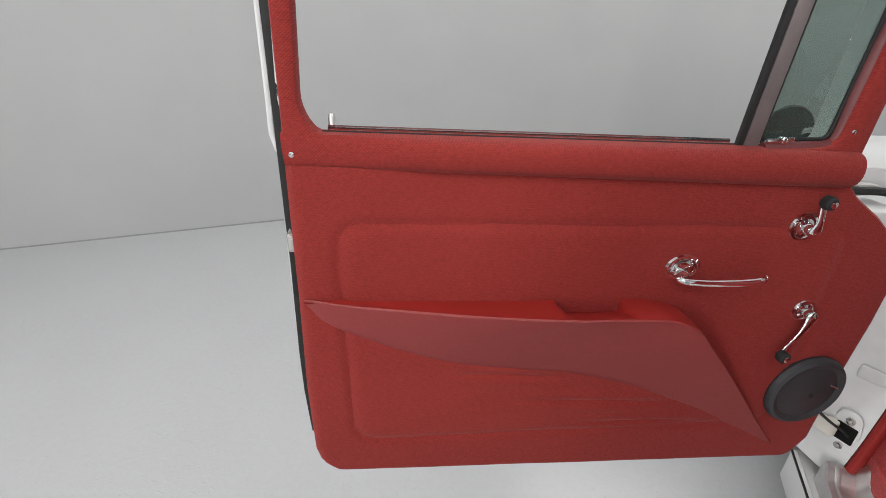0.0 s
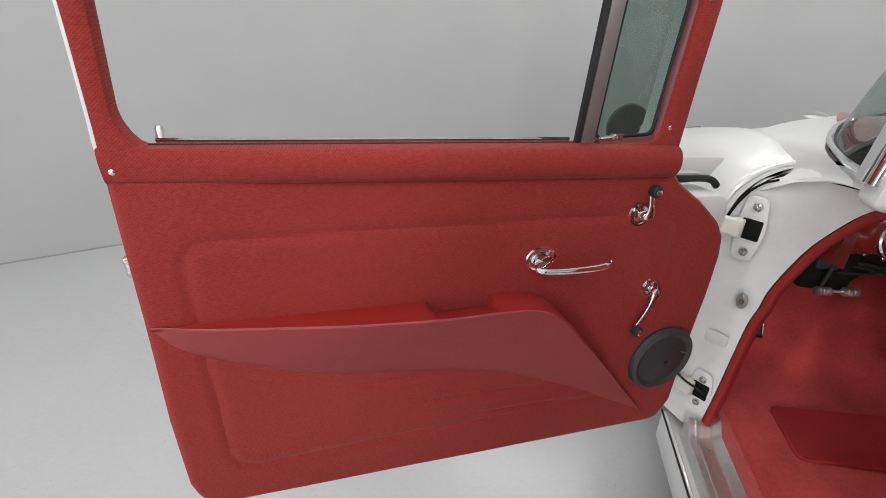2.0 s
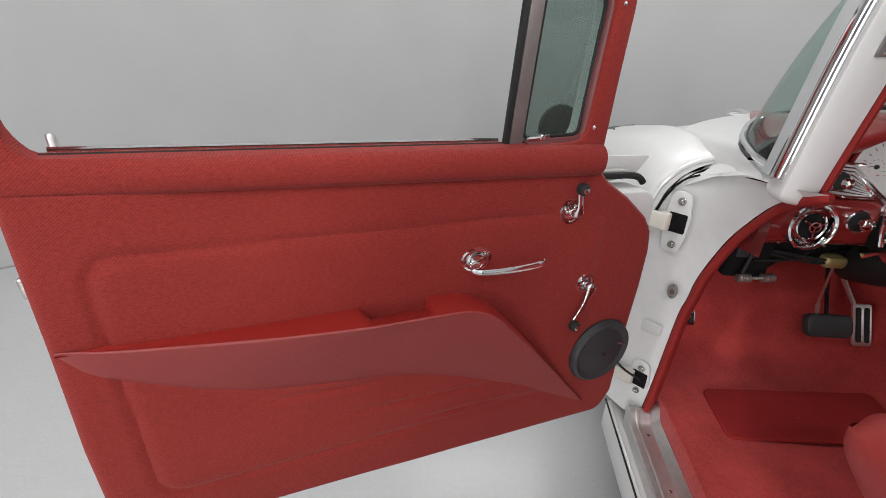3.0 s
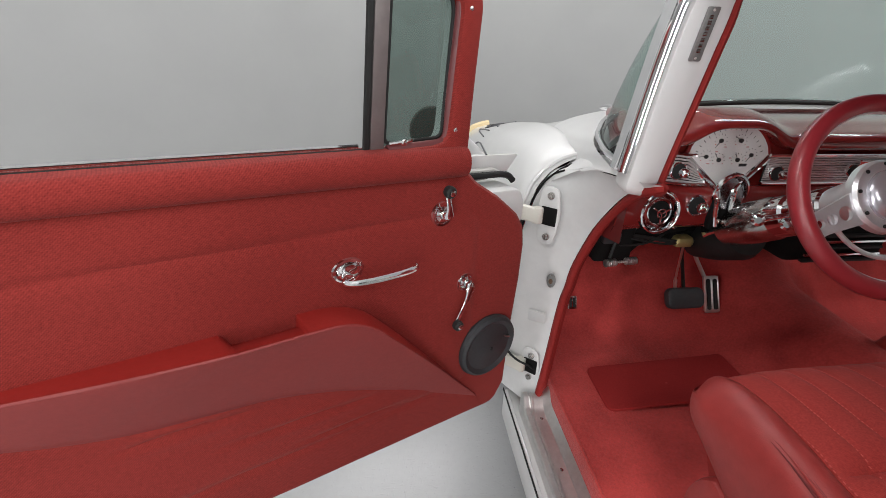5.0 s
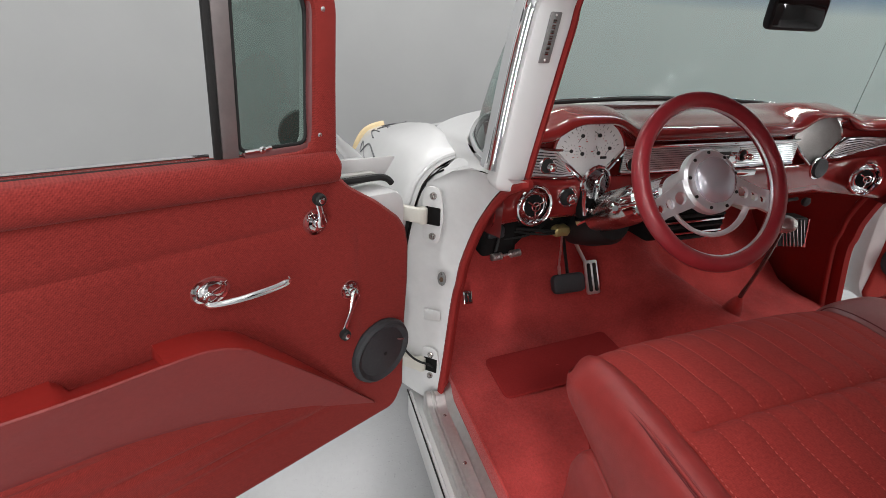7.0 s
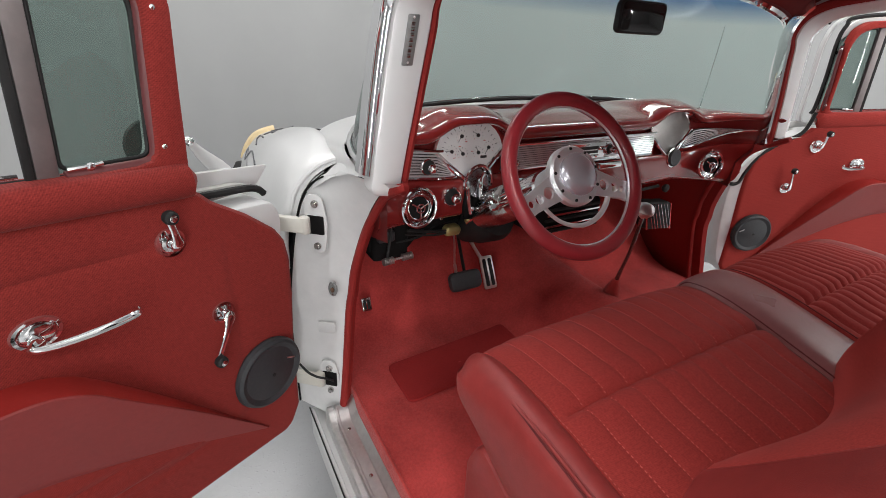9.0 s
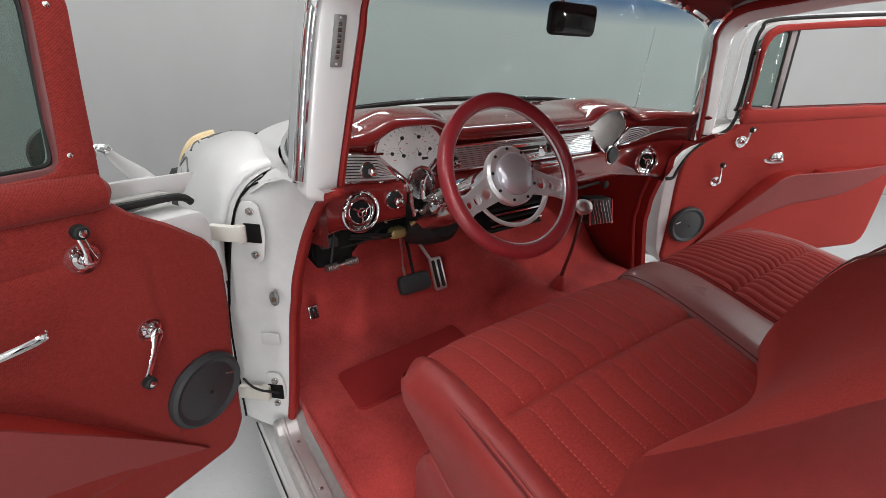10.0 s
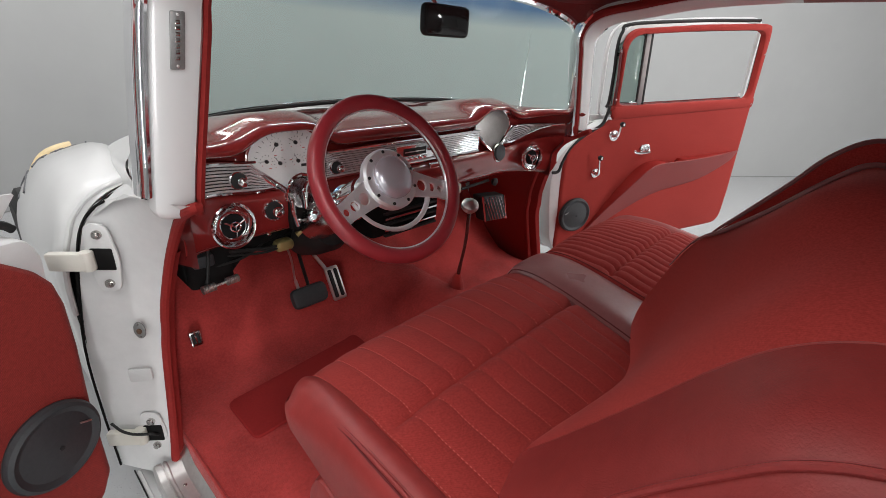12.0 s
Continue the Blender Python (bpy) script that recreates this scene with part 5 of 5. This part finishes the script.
part("accelerator_arm", *tube(spline([gp + Vector((0, .02, .02)), gp + Vector((-.05, .06, .12)), gp + Vector((-.08, .08, .22))], 10), .006, 8), BRUSHED, car, "metal accelerator arm")
fp_ = pedal_put(Vector((-.583, .235, .485)), .5)
foot_switch = part("foot_switch", *slab(rounded([(-.014, -.02), (.014, -.02), (.014, .02), (-.014, .02)], .005, 3), 0, .012, fp_, .002), CHROME, car, "small chrome foot switch pad")
for u in (-.009, .002):
    part("rubber_inset", *slab([(u, -.014), (u + .0075, -.014), (u + .0075, .014), (u, .014)], .01, .0135, fp_, .0008), RUBBER, foot_switch, "black rubber inset")
# heel mat on the carpet
mat_plan = rounded([(-.585, -.075), (-.205, -.075), (-.205, .075), (-.585, .075)], .022, 5)
lay = lambda x, y, h: Vector((x, y, lerp_table([(-.6, .36), (0, .37), (.14, .375)], y) + hump(x) + h))
mat_rows = [[lay(-.395 + (p.x + .395) * k, p.y * k, h) for p in mat_plan] for k, h in ((1.0, .001), (1.0, .006), (.985, .0085), (.75, .009), (.5, .009), (.25, .009), (.02, .009))]
mat_thing = part("floor_mat", *grid(mat_rows, closed_u=True), HEEL_MAT, None)
tagged(mat_thing, "small dark red rubber heel mat on red carpet", "floor mat")

# floor shifter
kb, kt = Vector((.020, -.134, .618)), Vector((-.0652, -.2238, .8625))
SHIFT_ROD = surface("dark_steel", (.16, .155, .15), (.24, .235, .23), rough=.25, metal=.9)
part("shift_lever", *tube(spline([kb - (kt - kb) * .6, kb, kb + (kt - kb) * .5 + Vector((.008, 0, 0)), kt], 14), [.0055] * 6 + [.0045] * 8, 10), SHIFT_ROD, car, "thin dark metal floor shift lever")
part("shift_knob", *lathe([(.006, -.018), (.008, -.011), (.017, -.005), (.0215, .003), (.0200, .011), (.012, .017), (.001, .0185)], kt, (kt - kb), 24), BRUSHED, car, "round brushed metal shift knob")
part("shift_boot", *lathe([(.024, -.075), (.020, -.045), (.013, -.018), (.009, -.006), (.007, 0)], kb, (kt - kb), 20), CARPET, car, "small red shift boot")

# ================================================================ steering
WC_ = Vector((-.337, -.252, .985))
WN = Vector((-.03, -.852, .524)).normalized()
WX = Vector((1, 0, 0))
WX = (WX - WN * WX.dot(WN)).normalized()
WY = WN.cross(WX)
WY = WY if WY.z > 0 else -WY
wput = lambda u, v, w: WC_ + WX * u + WY * v + WN * w
RIM = surface("red_rim_leather", (.26, .020, .028), (.32, .028, .036), rough=.32, grain=60, patch=6, bump=.1, coat=.3)
ALLOY = surface("polished_alloy", (.76, .75, .77), (.88, .87, .89), rough=.3, metal=.65, grain=30, patch=8, rough_var=.06)
wheel = part("steering_wheel", *tube([wput(.147 * math.cos(a), .147 * math.sin(a), 0) for a in np.linspace(0, 2 * math.pi, 73)[:-1]], .0145, 16, closed=True, up=tuple(WN)), RIM, car, "red leather rimmed sports steering wheel with polished spokes")
part("rim_band", *tube([wput(.134 * math.cos(a), .134 * math.sin(a), 0) for a in np.linspace(0, 2 * math.pi, 73)[:-1]], .0034, 8, closed=True), ALLOY, wheel, "polished metal inner rim")
for a0 in (math.radians(200), math.radians(-20)):
    d, e = Vector((math.cos(a0), math.sin(a0))), Vector((-math.sin(a0), math.cos(a0)))
    pt = lambda r, s: d * r + e * s
    outl = [pt(.035, -.028), pt(.075, -.023), pt(.115, -.019), pt(.137, -.021), pt(.137, .021), pt(.115, .019), pt(.075, .023), pt(.035, .028)]
    holes = [[pt(r, 0) + Vector((math.cos(k), math.sin(k))) * q for k in np.linspace(0, 2 * math.pi, 19)[:-1]] for r, q in ((.073, .0115), (.0975, .0092), (.118, .0068))]
    part("spoke", *holed(outl, holes, -.010, -.004, wput), ALLOY, wheel, "polished spoke with three holes")
ring_low = [wput(.092 * math.cos(a), .092 * math.sin(a) - .002, -.012) for a in np.linspace(math.radians(195), math.radians(345), 30)]
part("lower_ring", *tube(ring_low, .0055, 8, flat=.7), ALLOY, wheel, "polished half ring under the hub")
part("hub_plate", *lathe([(.050, -.018), (.058, -.014), (.058, -.002), (.054, .003), (.044, .004)], WC_, WN, 40), ALLOY, wheel, "polished hub plate")
# lilac-grey base carries the pale ceiling reflection on the dome
HUB = surface("polished_hub", (.60, .59, .65), (.68, .67, .73), rough=.2, metal=.6, grain=20, patch=8, rough_var=.05)
part("horn_button", *lathe([(.040, .0), (.0405, .010), (.037, .015), (.026, .020), (.012, .0225), (.0005, .023)], WC_, WN, 40), HUB, wheel, "domed chrome horn button")
for k in range(9):
    a = 2 * math.pi * k / 9 + .2
    part("hub_screw", *lathe([(.003, 0), (.003, .002), (.001, .003)], wput(.050 * math.cos(a), .050 * math.sin(a), .003), WN, 10), RUBBER, wheel, "small dark hub screw")
back = -WN
part("hub_adapter", *lathe([(.050, .014), (.044, .03), (.036, .055), (.032, .085)], WC_, back, 32), ALLOY, wheel, "polished tapered hub adapter")
part("steering_column", *lathe([(.030, .085), (.036, .09), (.036, .16), (.041, .165), (.041, .20), (.032, .21), (.032, .40)], WC_, back, 32), CHROME, wheel, "chrome steering column")
part("column_jacket", *lathe([(.034, .20), (.044, .215), (.046, .28), (.044, .34)], WC_, back, 28), DULL_CHROME, wheel, "metal column jacket")
part("column_boot", *lathe([(.05, .32), (.06, .34), (.055, .42), (.04, .50)], WC_ + Vector((.03, 0, -.02)), back, 24), RUBBER, wheel, "black column boot")
cb = WC_ + back * .14
for off in (Vector((-.10, -.005, -.012)), Vector((-.065, -.03, -.01))):
    part("column_stalk", *joined(tube([cb, cb + off], .005, 8), lathe([(.006, -.006), (.011, -.003), (.011, .008), (.006, .012), (.001, .012)], cb + off, (-.6, -.7, .2), 16)), CHROME, wheel, "short chrome column stalk")

# ================================================================ seat
SEAT_Y0, SEAT_Z = -.306, .733
# seam thread coloured dark to include the shadow in the creases
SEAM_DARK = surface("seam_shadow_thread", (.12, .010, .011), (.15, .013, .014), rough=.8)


def seat_path(front_drop=.30):
    """Section of a cushion from the floor in front, over the roll, to the back."""
    return [(SEAT_Y0 - .17, SEAT_Z - .235), (SEAT_Y0 - .095, SEAT_Z - .195), (SEAT_Y0 - .046, SEAT_Z - .135), (SEAT_Y0 - .012, SEAT_Z - .062), (SEAT_Y0 - .035, SEAT_Z - .018), (SEAT_Y0 - .075, SEAT_Z - .002),
            (SEAT_Y0 - .13, SEAT_Z + .004), (SEAT_Y0 - .20, SEAT_Z + .002), (SEAT_Y0 - .28, SEAT_Z - .006), (SEAT_Y0 - .36, SEAT_Z - .016), (SEAT_Y0 - .41, SEAT_Z - .03)]


def slant(x, y):
    """The seams near the middle of the seat run slightly askew."""
    return x + .24 * (y + .53) * max(0.0, 1 - abs(x) / .45)


def cushion(name, x0, x1, pitch, depth, mat, label, seat, cross=-.525, crown=.012, nx=120, ends=(0, 0), width=.16, raise_=0.0):
    prof = spline([(0, y, z) for y, z in seat_path()], 70)
    rows_ = []
    nrm = []
    for i, p in enumerate(prof):
        d = prof[min(i + 1, 69)] - prof[max(i - 1, 0)]
        nrm.append(Vector((0, d.z, -d.y)).normalized())
    for j in range(nx + 1):
        x = x0 + (x1 - x0) * j / nx
        row = []
        for p, n_ in zip(prof, nrm):
            q = (x - x0) / (x1 - x0)
            h = raise_ + crown * (1 - (2 * q - 1) ** 4)
            if pitch and p.z > SEAT_Z - .10:
                f = (x - x0) / pitch
                f -= math.floor(f)
                g = min(f, 1 - f)
                h -= depth * math.exp(-(g * pitch / (width * pitch)) ** 2)
                h += depth * .8 * math.sin(math.pi * f) ** .7
            if cross:
                h -= .009 * dip(p.y - cross, .006) * smooth01((x - x0) / .03) if p.z > SEAT_Z - .1 else 0
                h += .004 * dip(p.y - cross - .03, .02) + .004 * dip(p.y - cross + .03, .02)
            for e, s in ((ends[0], x - x0), (ends[1], x1 - x)):
                if e:
                    h -= e * (1 - math.sqrt(max(0, 1 - max(0, 1 - s / e) ** 2)))
            h += .002 * noise.noise(Vector((x * 7, p.y * 7, 3)))
            row.append(Vector((slant(x, p.y), p.y, p.z)) + n_ * h)
        rows_.append(row)
    return part(name, *thick_grid(rows_, .05, (0, -.3, -1)), mat, seat, label)


TWEED_SEAT = tweed("red_tweed_seat", (0.28, 0.026, 0.022), (0.48, 0.056, 0.047), (1, .8, 0), (1, -.8, 0), .0030, .25, (340, 340, 340), .2, .05)
seat = thing("bench_seat", (0, -.6, .37), "wide red tweed and leather bench seat with pleated cushions", "bench seat")
part("seat_base", *box(-.632, .612, -.98, -.384, .37, .525, .04), RED_LEATHER, seat, "red leather seat base")
cushion("driver_cushion", -.578, -.066, .04655, .0017, TWEED_SEAT, "red tweed cushion with wide stitched pleats", seat, width=.09)
cushion("passenger_cushion", .092, .55, .031, .0042, TWEED_SEAT, "red cushion with narrow pleats", seat, width=.16)
# red vinyl greyed in its base colour to show the ceiling's reflection
CENTRE_SHEEN = surface("red_vinyl_grey_sheen", (.27, .10, .10), (.34, .135, .135), rough=.3, grain=60, patch=5, bump=.2, bump_scale=600)
cushion("centre_panel", -.066, .092, 0, 0, CENTRE_SHEEN, "plain smooth reddish leather centre panel", seat, cross=0, crown=.016, nx=24)


def bolster_rows(sign):
    """A full, rounded bolster: sections across the seat's side, closing to a round nose at the front."""
    out = []
    for k in range(46):
        y = -.311 - .44 * (k / 45) ** 1.5
        f = math.sqrt(max(0.0, 1 - max(0.0, (y + .372) / .061) ** 2))
        zt = lerp_table([(-.76, .706), (-.66, .722), (-.58, .735), (-.50, .744), (-.43, .744), (-.375, .738), (-.34, .728), (-.311, .715)], y)
        lo = lerp_table([(-.76, .500), (-.60, .530), (-.492, .566), (-.411, .606), (-.365, .626), (-.311, .640)], y)
        mid = .672 if y > -.40 else .672 - .3 * (-.40 - y)
        zt, lo = mid + (zt - mid) * (.35 + .65 * f), mid + (lo - mid) * (.35 + .65 * f)
        sec = [(.560, zt - .024), (.574, zt - .010), (.594, zt - .001), (.614, zt - .009), (.630, zt - .030), (.637, zt * .6 + lo * .4), (.635, zt * .3 + lo * .7), (.624, lo + .012), (.606, lo), (.580, lo + .004)]
        sec = [(.560 + (x - .560) * (.25 + .75 * f), z) for x, z in sec]
        pts = spline([(x, y, z) for x, z in sec], 34)
        out.append([Vector((sign * (p.x - (.018 if sign > 0 else 0)), y + .0015 * noise.noise(p * 11), p.z + .0025 * noise.noise(p * 9))) for p in pts])
    return out


for sign in (-1, 1):
    v_, f_ = grid(bolster_rows(sign))
    part("seat_bolster", v_, f_ + [tuple(range(34))], RED_LEATHER, seat, "smooth rounded red leather seat bolster")
# lighter stitches along the pleats of the driver's cushion
THREAD = surface("light_red_thread", (.48, .075, .06), (.58, .10, .085), rough=.7)
for k in range(0, 11):
    x = -.577 + .04655 * k
    line = [Vector((slant(x, p.y), p.y, p.z)) for p in spline([(x, y, z) for y, z in seat_path()], 230)]
    bits = []
    q = (x + .578) / .512
    for i in range(66, 216, 2):
        a, b = line[i], line[i + 1]
        h = .012 * (1 - (2 * q - 1) ** 4) + .002 * noise.noise(Vector((x * 7, a.y * 7, 3))) - .009 * dip(a.y + .525, .006) * smooth01(k / .65) - (.0017 if k else -.0006) + .0006
        h += .003 * dip(a.y + .525 - .03, .02) + .003 * dip(a.y + .525 + .03, .02)
        up = Vector((0, (b - a).z, -(b - a).y)).normalized() * h
        bits.append(tube([a + up, b + up], .0008, 4))
    part("pleat_stitching", *joined(*bits), THREAD, seat, "pale red pleat stitching")
# aprons and seams at the seat's sides
for s in (-1, 1):
    apron = rounded([(-.392, .375), (-.389, .55), (-.425, .612), (-.49, .582), (-.60, .545), (-.76, .52), (-.76, .375)], .03, 5)
    part("seat_apron", *slab(apron, 0, .045, (lambda sg: lambda u, v, w: Vector((sg * ((.588 if sg < 0 else .570) + w), u, v)))(s), .014), RED_LEATHER, seat, "red leather apron under the bolster")
    pipe = [r[11] + Vector((0, 0, .0012)) for r in bolster_rows(s)[23:]]
    for off in (-.0045, .0045):
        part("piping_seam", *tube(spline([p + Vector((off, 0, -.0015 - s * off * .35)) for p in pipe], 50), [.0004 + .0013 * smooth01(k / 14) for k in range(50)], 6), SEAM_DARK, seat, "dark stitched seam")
    part("seat_piping", *tube(spline([p - Vector((0, 0, .0008)) for p in pipe], 50), [.0005 + .0025 * smooth01(k / 16) for k in range(50)], 8), RED_LEATHER, seat, "red leather piping")
for x in (-.066, .092):
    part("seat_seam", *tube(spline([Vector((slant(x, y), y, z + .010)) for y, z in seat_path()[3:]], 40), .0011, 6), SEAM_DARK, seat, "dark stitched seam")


# backrests: (distance from the centre line, section up the front and over the top)
BACK_SECTIONS = [
    (.062, [(-.645, .62), (-.648, .70), (-.656, .787), (-.707, .925), (-.7536, .969), (-.802, 1.017), (-.857, 1.078), (-.893, 1.102)]),
    (.185, [(-.668, .62), (-.690, .70), (-.718, .80), (-.757, .92), (-.797, 1.00), (-.828, 1.058), (-.868, 1.092), (-.915, 1.102)]),
    (.300, [(-.664, .62), (-.685, .70), (-.728, .80), (-.785, .92), (-.830, .995), (-.862, 1.040), (-.898, 1.068), (-.940, 1.078)]),
    (.400, [(-.640, .62), (-.661, .70), (-.712, .79), (-.780, .90), (-.826, .972), (-.864, 1.022), (-.905, 1.050), (-.950, 1.058)]),
    (.470, [(-.628, .62), (-.652, .70), (-.716, .79), (-.790, .895), (-.836, .963), (-.874, 1.008), (-.915, 1.036), (-.958, 1.046)]),
    (.540, [(-.640, .62), (-.676, .70), (-.735, .79), (-.805, .892), (-.850, .956), (-.884, 1.000), (-.925, 1.027), (-.970, 1.034)]),
    (.585, [(-.690, .62), (-.720, .70), (-.775, .79), (-.835, .885), (-.880, .945), (-.915, .985), (-.950, 1.006), (-.985, 1.010)]),
    (.612, [(-.780, .62), (-.800, .70), (-.845, .79), (-.895, .870), (-.930, .920), (-.955, .950), (-.980, .965), (-1.00, .968)])]
BACK_SHELL = [(-.96, -.012), (-1.01, -.06), (-1.03, -.16), (-1.03, -.40), (-1.02, -.56)]
PASSENGER_EDGE = [(-.645, .62), (-.648, .70), (-.660, .787), (-.705, .903), (-.752, .967), (-.801, 1.033), (-.838, 1.086), (-.886, 1.118)]


def back_lines_of(sections):
    cols_ = [[Vector((x, y, z)) for y, z in sec] + [Vector((x, min(y, sec[-1][0] - .01), sec[-1][1] + dz)) for y, dz in BACK_SHELL] for x, sec in sections]
    return [spline(line, 141) for line in zip(*cols_)]


def back_row(x, lines):
    """The section of a backrest at distance x from the centre line."""
    out = []
    for line in lines:
        i = max(0, min(139, next((k for k in range(140) if line[k + 1].x >= x - 1e-6), 139)))
        a, b = line[i], line[i + 1]
        t = (x - a.x) / max(1e-6, b.x - a.x)
        out.append(a + (b - a) * max(0.0, min(1.0, t)))
    return spline(out, 60)


BACK_CLOTH = tweed("red_tweed_back", (0.42, 0.038, 0.032), (0.62, 0.078, 0.065), (1, 0, .8), (1, 0, -.8), .0030, .3, (340, 340, 340), .2, .03)
for side, nm in ((-1, "driver_backrest"), (1, "passenger_backrest")):
    lines = back_lines_of(BACK_SECTIONS if side < 0 else [(.062, PASSENGER_EDGE)] + BACK_SECTIONS[1:])

    def row_at(x):
        return [Vector((side * p.x, p.y, p.z)) for p in back_row(x, lines)]
    cuts = (.062, .462, .572, .612)
    for (xa, xb), mat, lab in zip(zip(cuts, cuts[1:]), (BACK_CLOTH, RED_LEATHER, RED_LEATHER), ("red cloth backrest face", "smooth red leather backrest bolster", "smooth red leather backrest side")):
        n = 40 if xa < .1 else 14
        v_, f_ = grid([row_at(xa + (xb - xa) * j / n) for j in range(n + 1)])
        if xb == .612:
            f_.append(tuple(n * 60 + k for k in range(60)))
        if xa == .062:
            f_.append(tuple(range(60)))
        part(nm, v_, f_, mat, seat, lab)
    part("backrest_piping", *tube([p + Vector((0, .001, .002)) for p in row_at(.572)[4:40]], .0034, 8), RED_LEATHER, seat, "red leather piping")
    part("backrest_seam", *tube([p + Vector((0, .0, -.0005)) for p in row_at(.462)[4:40]], .0012, 6), RED_LEATHER, seat, "seam between cloth and leather")
    # the same greyed red gives the piping its lit edge
    part("backrest_edge", *tube([p + Vector((side * .004, .002, .002)) for p in row_at(.062)[13:46]], [.001 + .0035 * smooth01(k / 8) for k in range(33)], 8), CENTRE_SHEEN, seat, "greyish red piping along the backrest edge")

# ================================================================ mirror, antenna, wipers
mc = Vector((.047, -.008, 1.268))
part("rear_view_mirror", *slab(rounded([(-.082, -.036), (.082, -.036), (.082, .036), (-.082, .036)], .018, 5), 0, .018, lambda u, v, w: mc + Vector((u, .009 - w, v)), .005), RUBBER, car, "black rear-view mirror")
part("mirror_glass", *slab(rounded([(-.076, -.031), (.076, -.031), (.076, .031), (-.076, .031)], .015, 5), .0165, .0185, lambda u, v, w: mc + Vector((u, .009 - w, v)), .0005), surface("dark_mirror", (.03, .03, .03), (.04, .04, .04), rough=.08, metal=.6), car, "dark mirror glass")
part("mirror_bracket", *tube([mc + Vector((0, .012, .01)), mc + Vector((0, .05, .05)), mc + Vector((0, .085, .085))], .006, 8), CHROME, car, "chrome mirror bracket")
part("antenna", *joined(tube([(.80, .25, .90), (.835, .26, 1.285)], [.0022, .0012], 6), lathe([(.012, 0), (.008, .02), (.003, .03)], (.799, .25, .89), (0, 0, 1), 12)), CHROME, car, "thin chrome whip antenna")
for s in (-1, 1):
    wp = spline([(s * .50, .30, 1.000), (s * .30, .375, 1.022), (s * .05, .40, 1.036)], 14)
    part("wiper", *tube(wp, .005, 6), RUBBER, car, "black windscreen wiper")
part("sun_visor_clip", *lathe([(.008, 0), (.008, .012), (.003, .016)], (.50, -.02, 1.335), (0, -.5, -1), 12), CHROME, car, "small chrome header clip")

# wheels on the floor
for sx_ in (-1, 1):
    for wy in (1.25, -1.75):
        c = Vector((sx_ * .70, wy, .335))
        tyre = part("wheel", *lathe([(.20, -.09), (.29, -.10), (.33, -.075), (.335, -.03), (.335, .03), (.33, .075), (.29, .10), (.20, .09)], c, (1, 0, 0), 40), RUBBER, car, "black tyre on a steel wheel")
        part("wheel_disc", *lathe([(.20, -.06), (.19, .02), (.08, .06), (.001, .07)], c, (sx_, 0, 0), 32), CHROME, tyre, "chrome wheel disc")
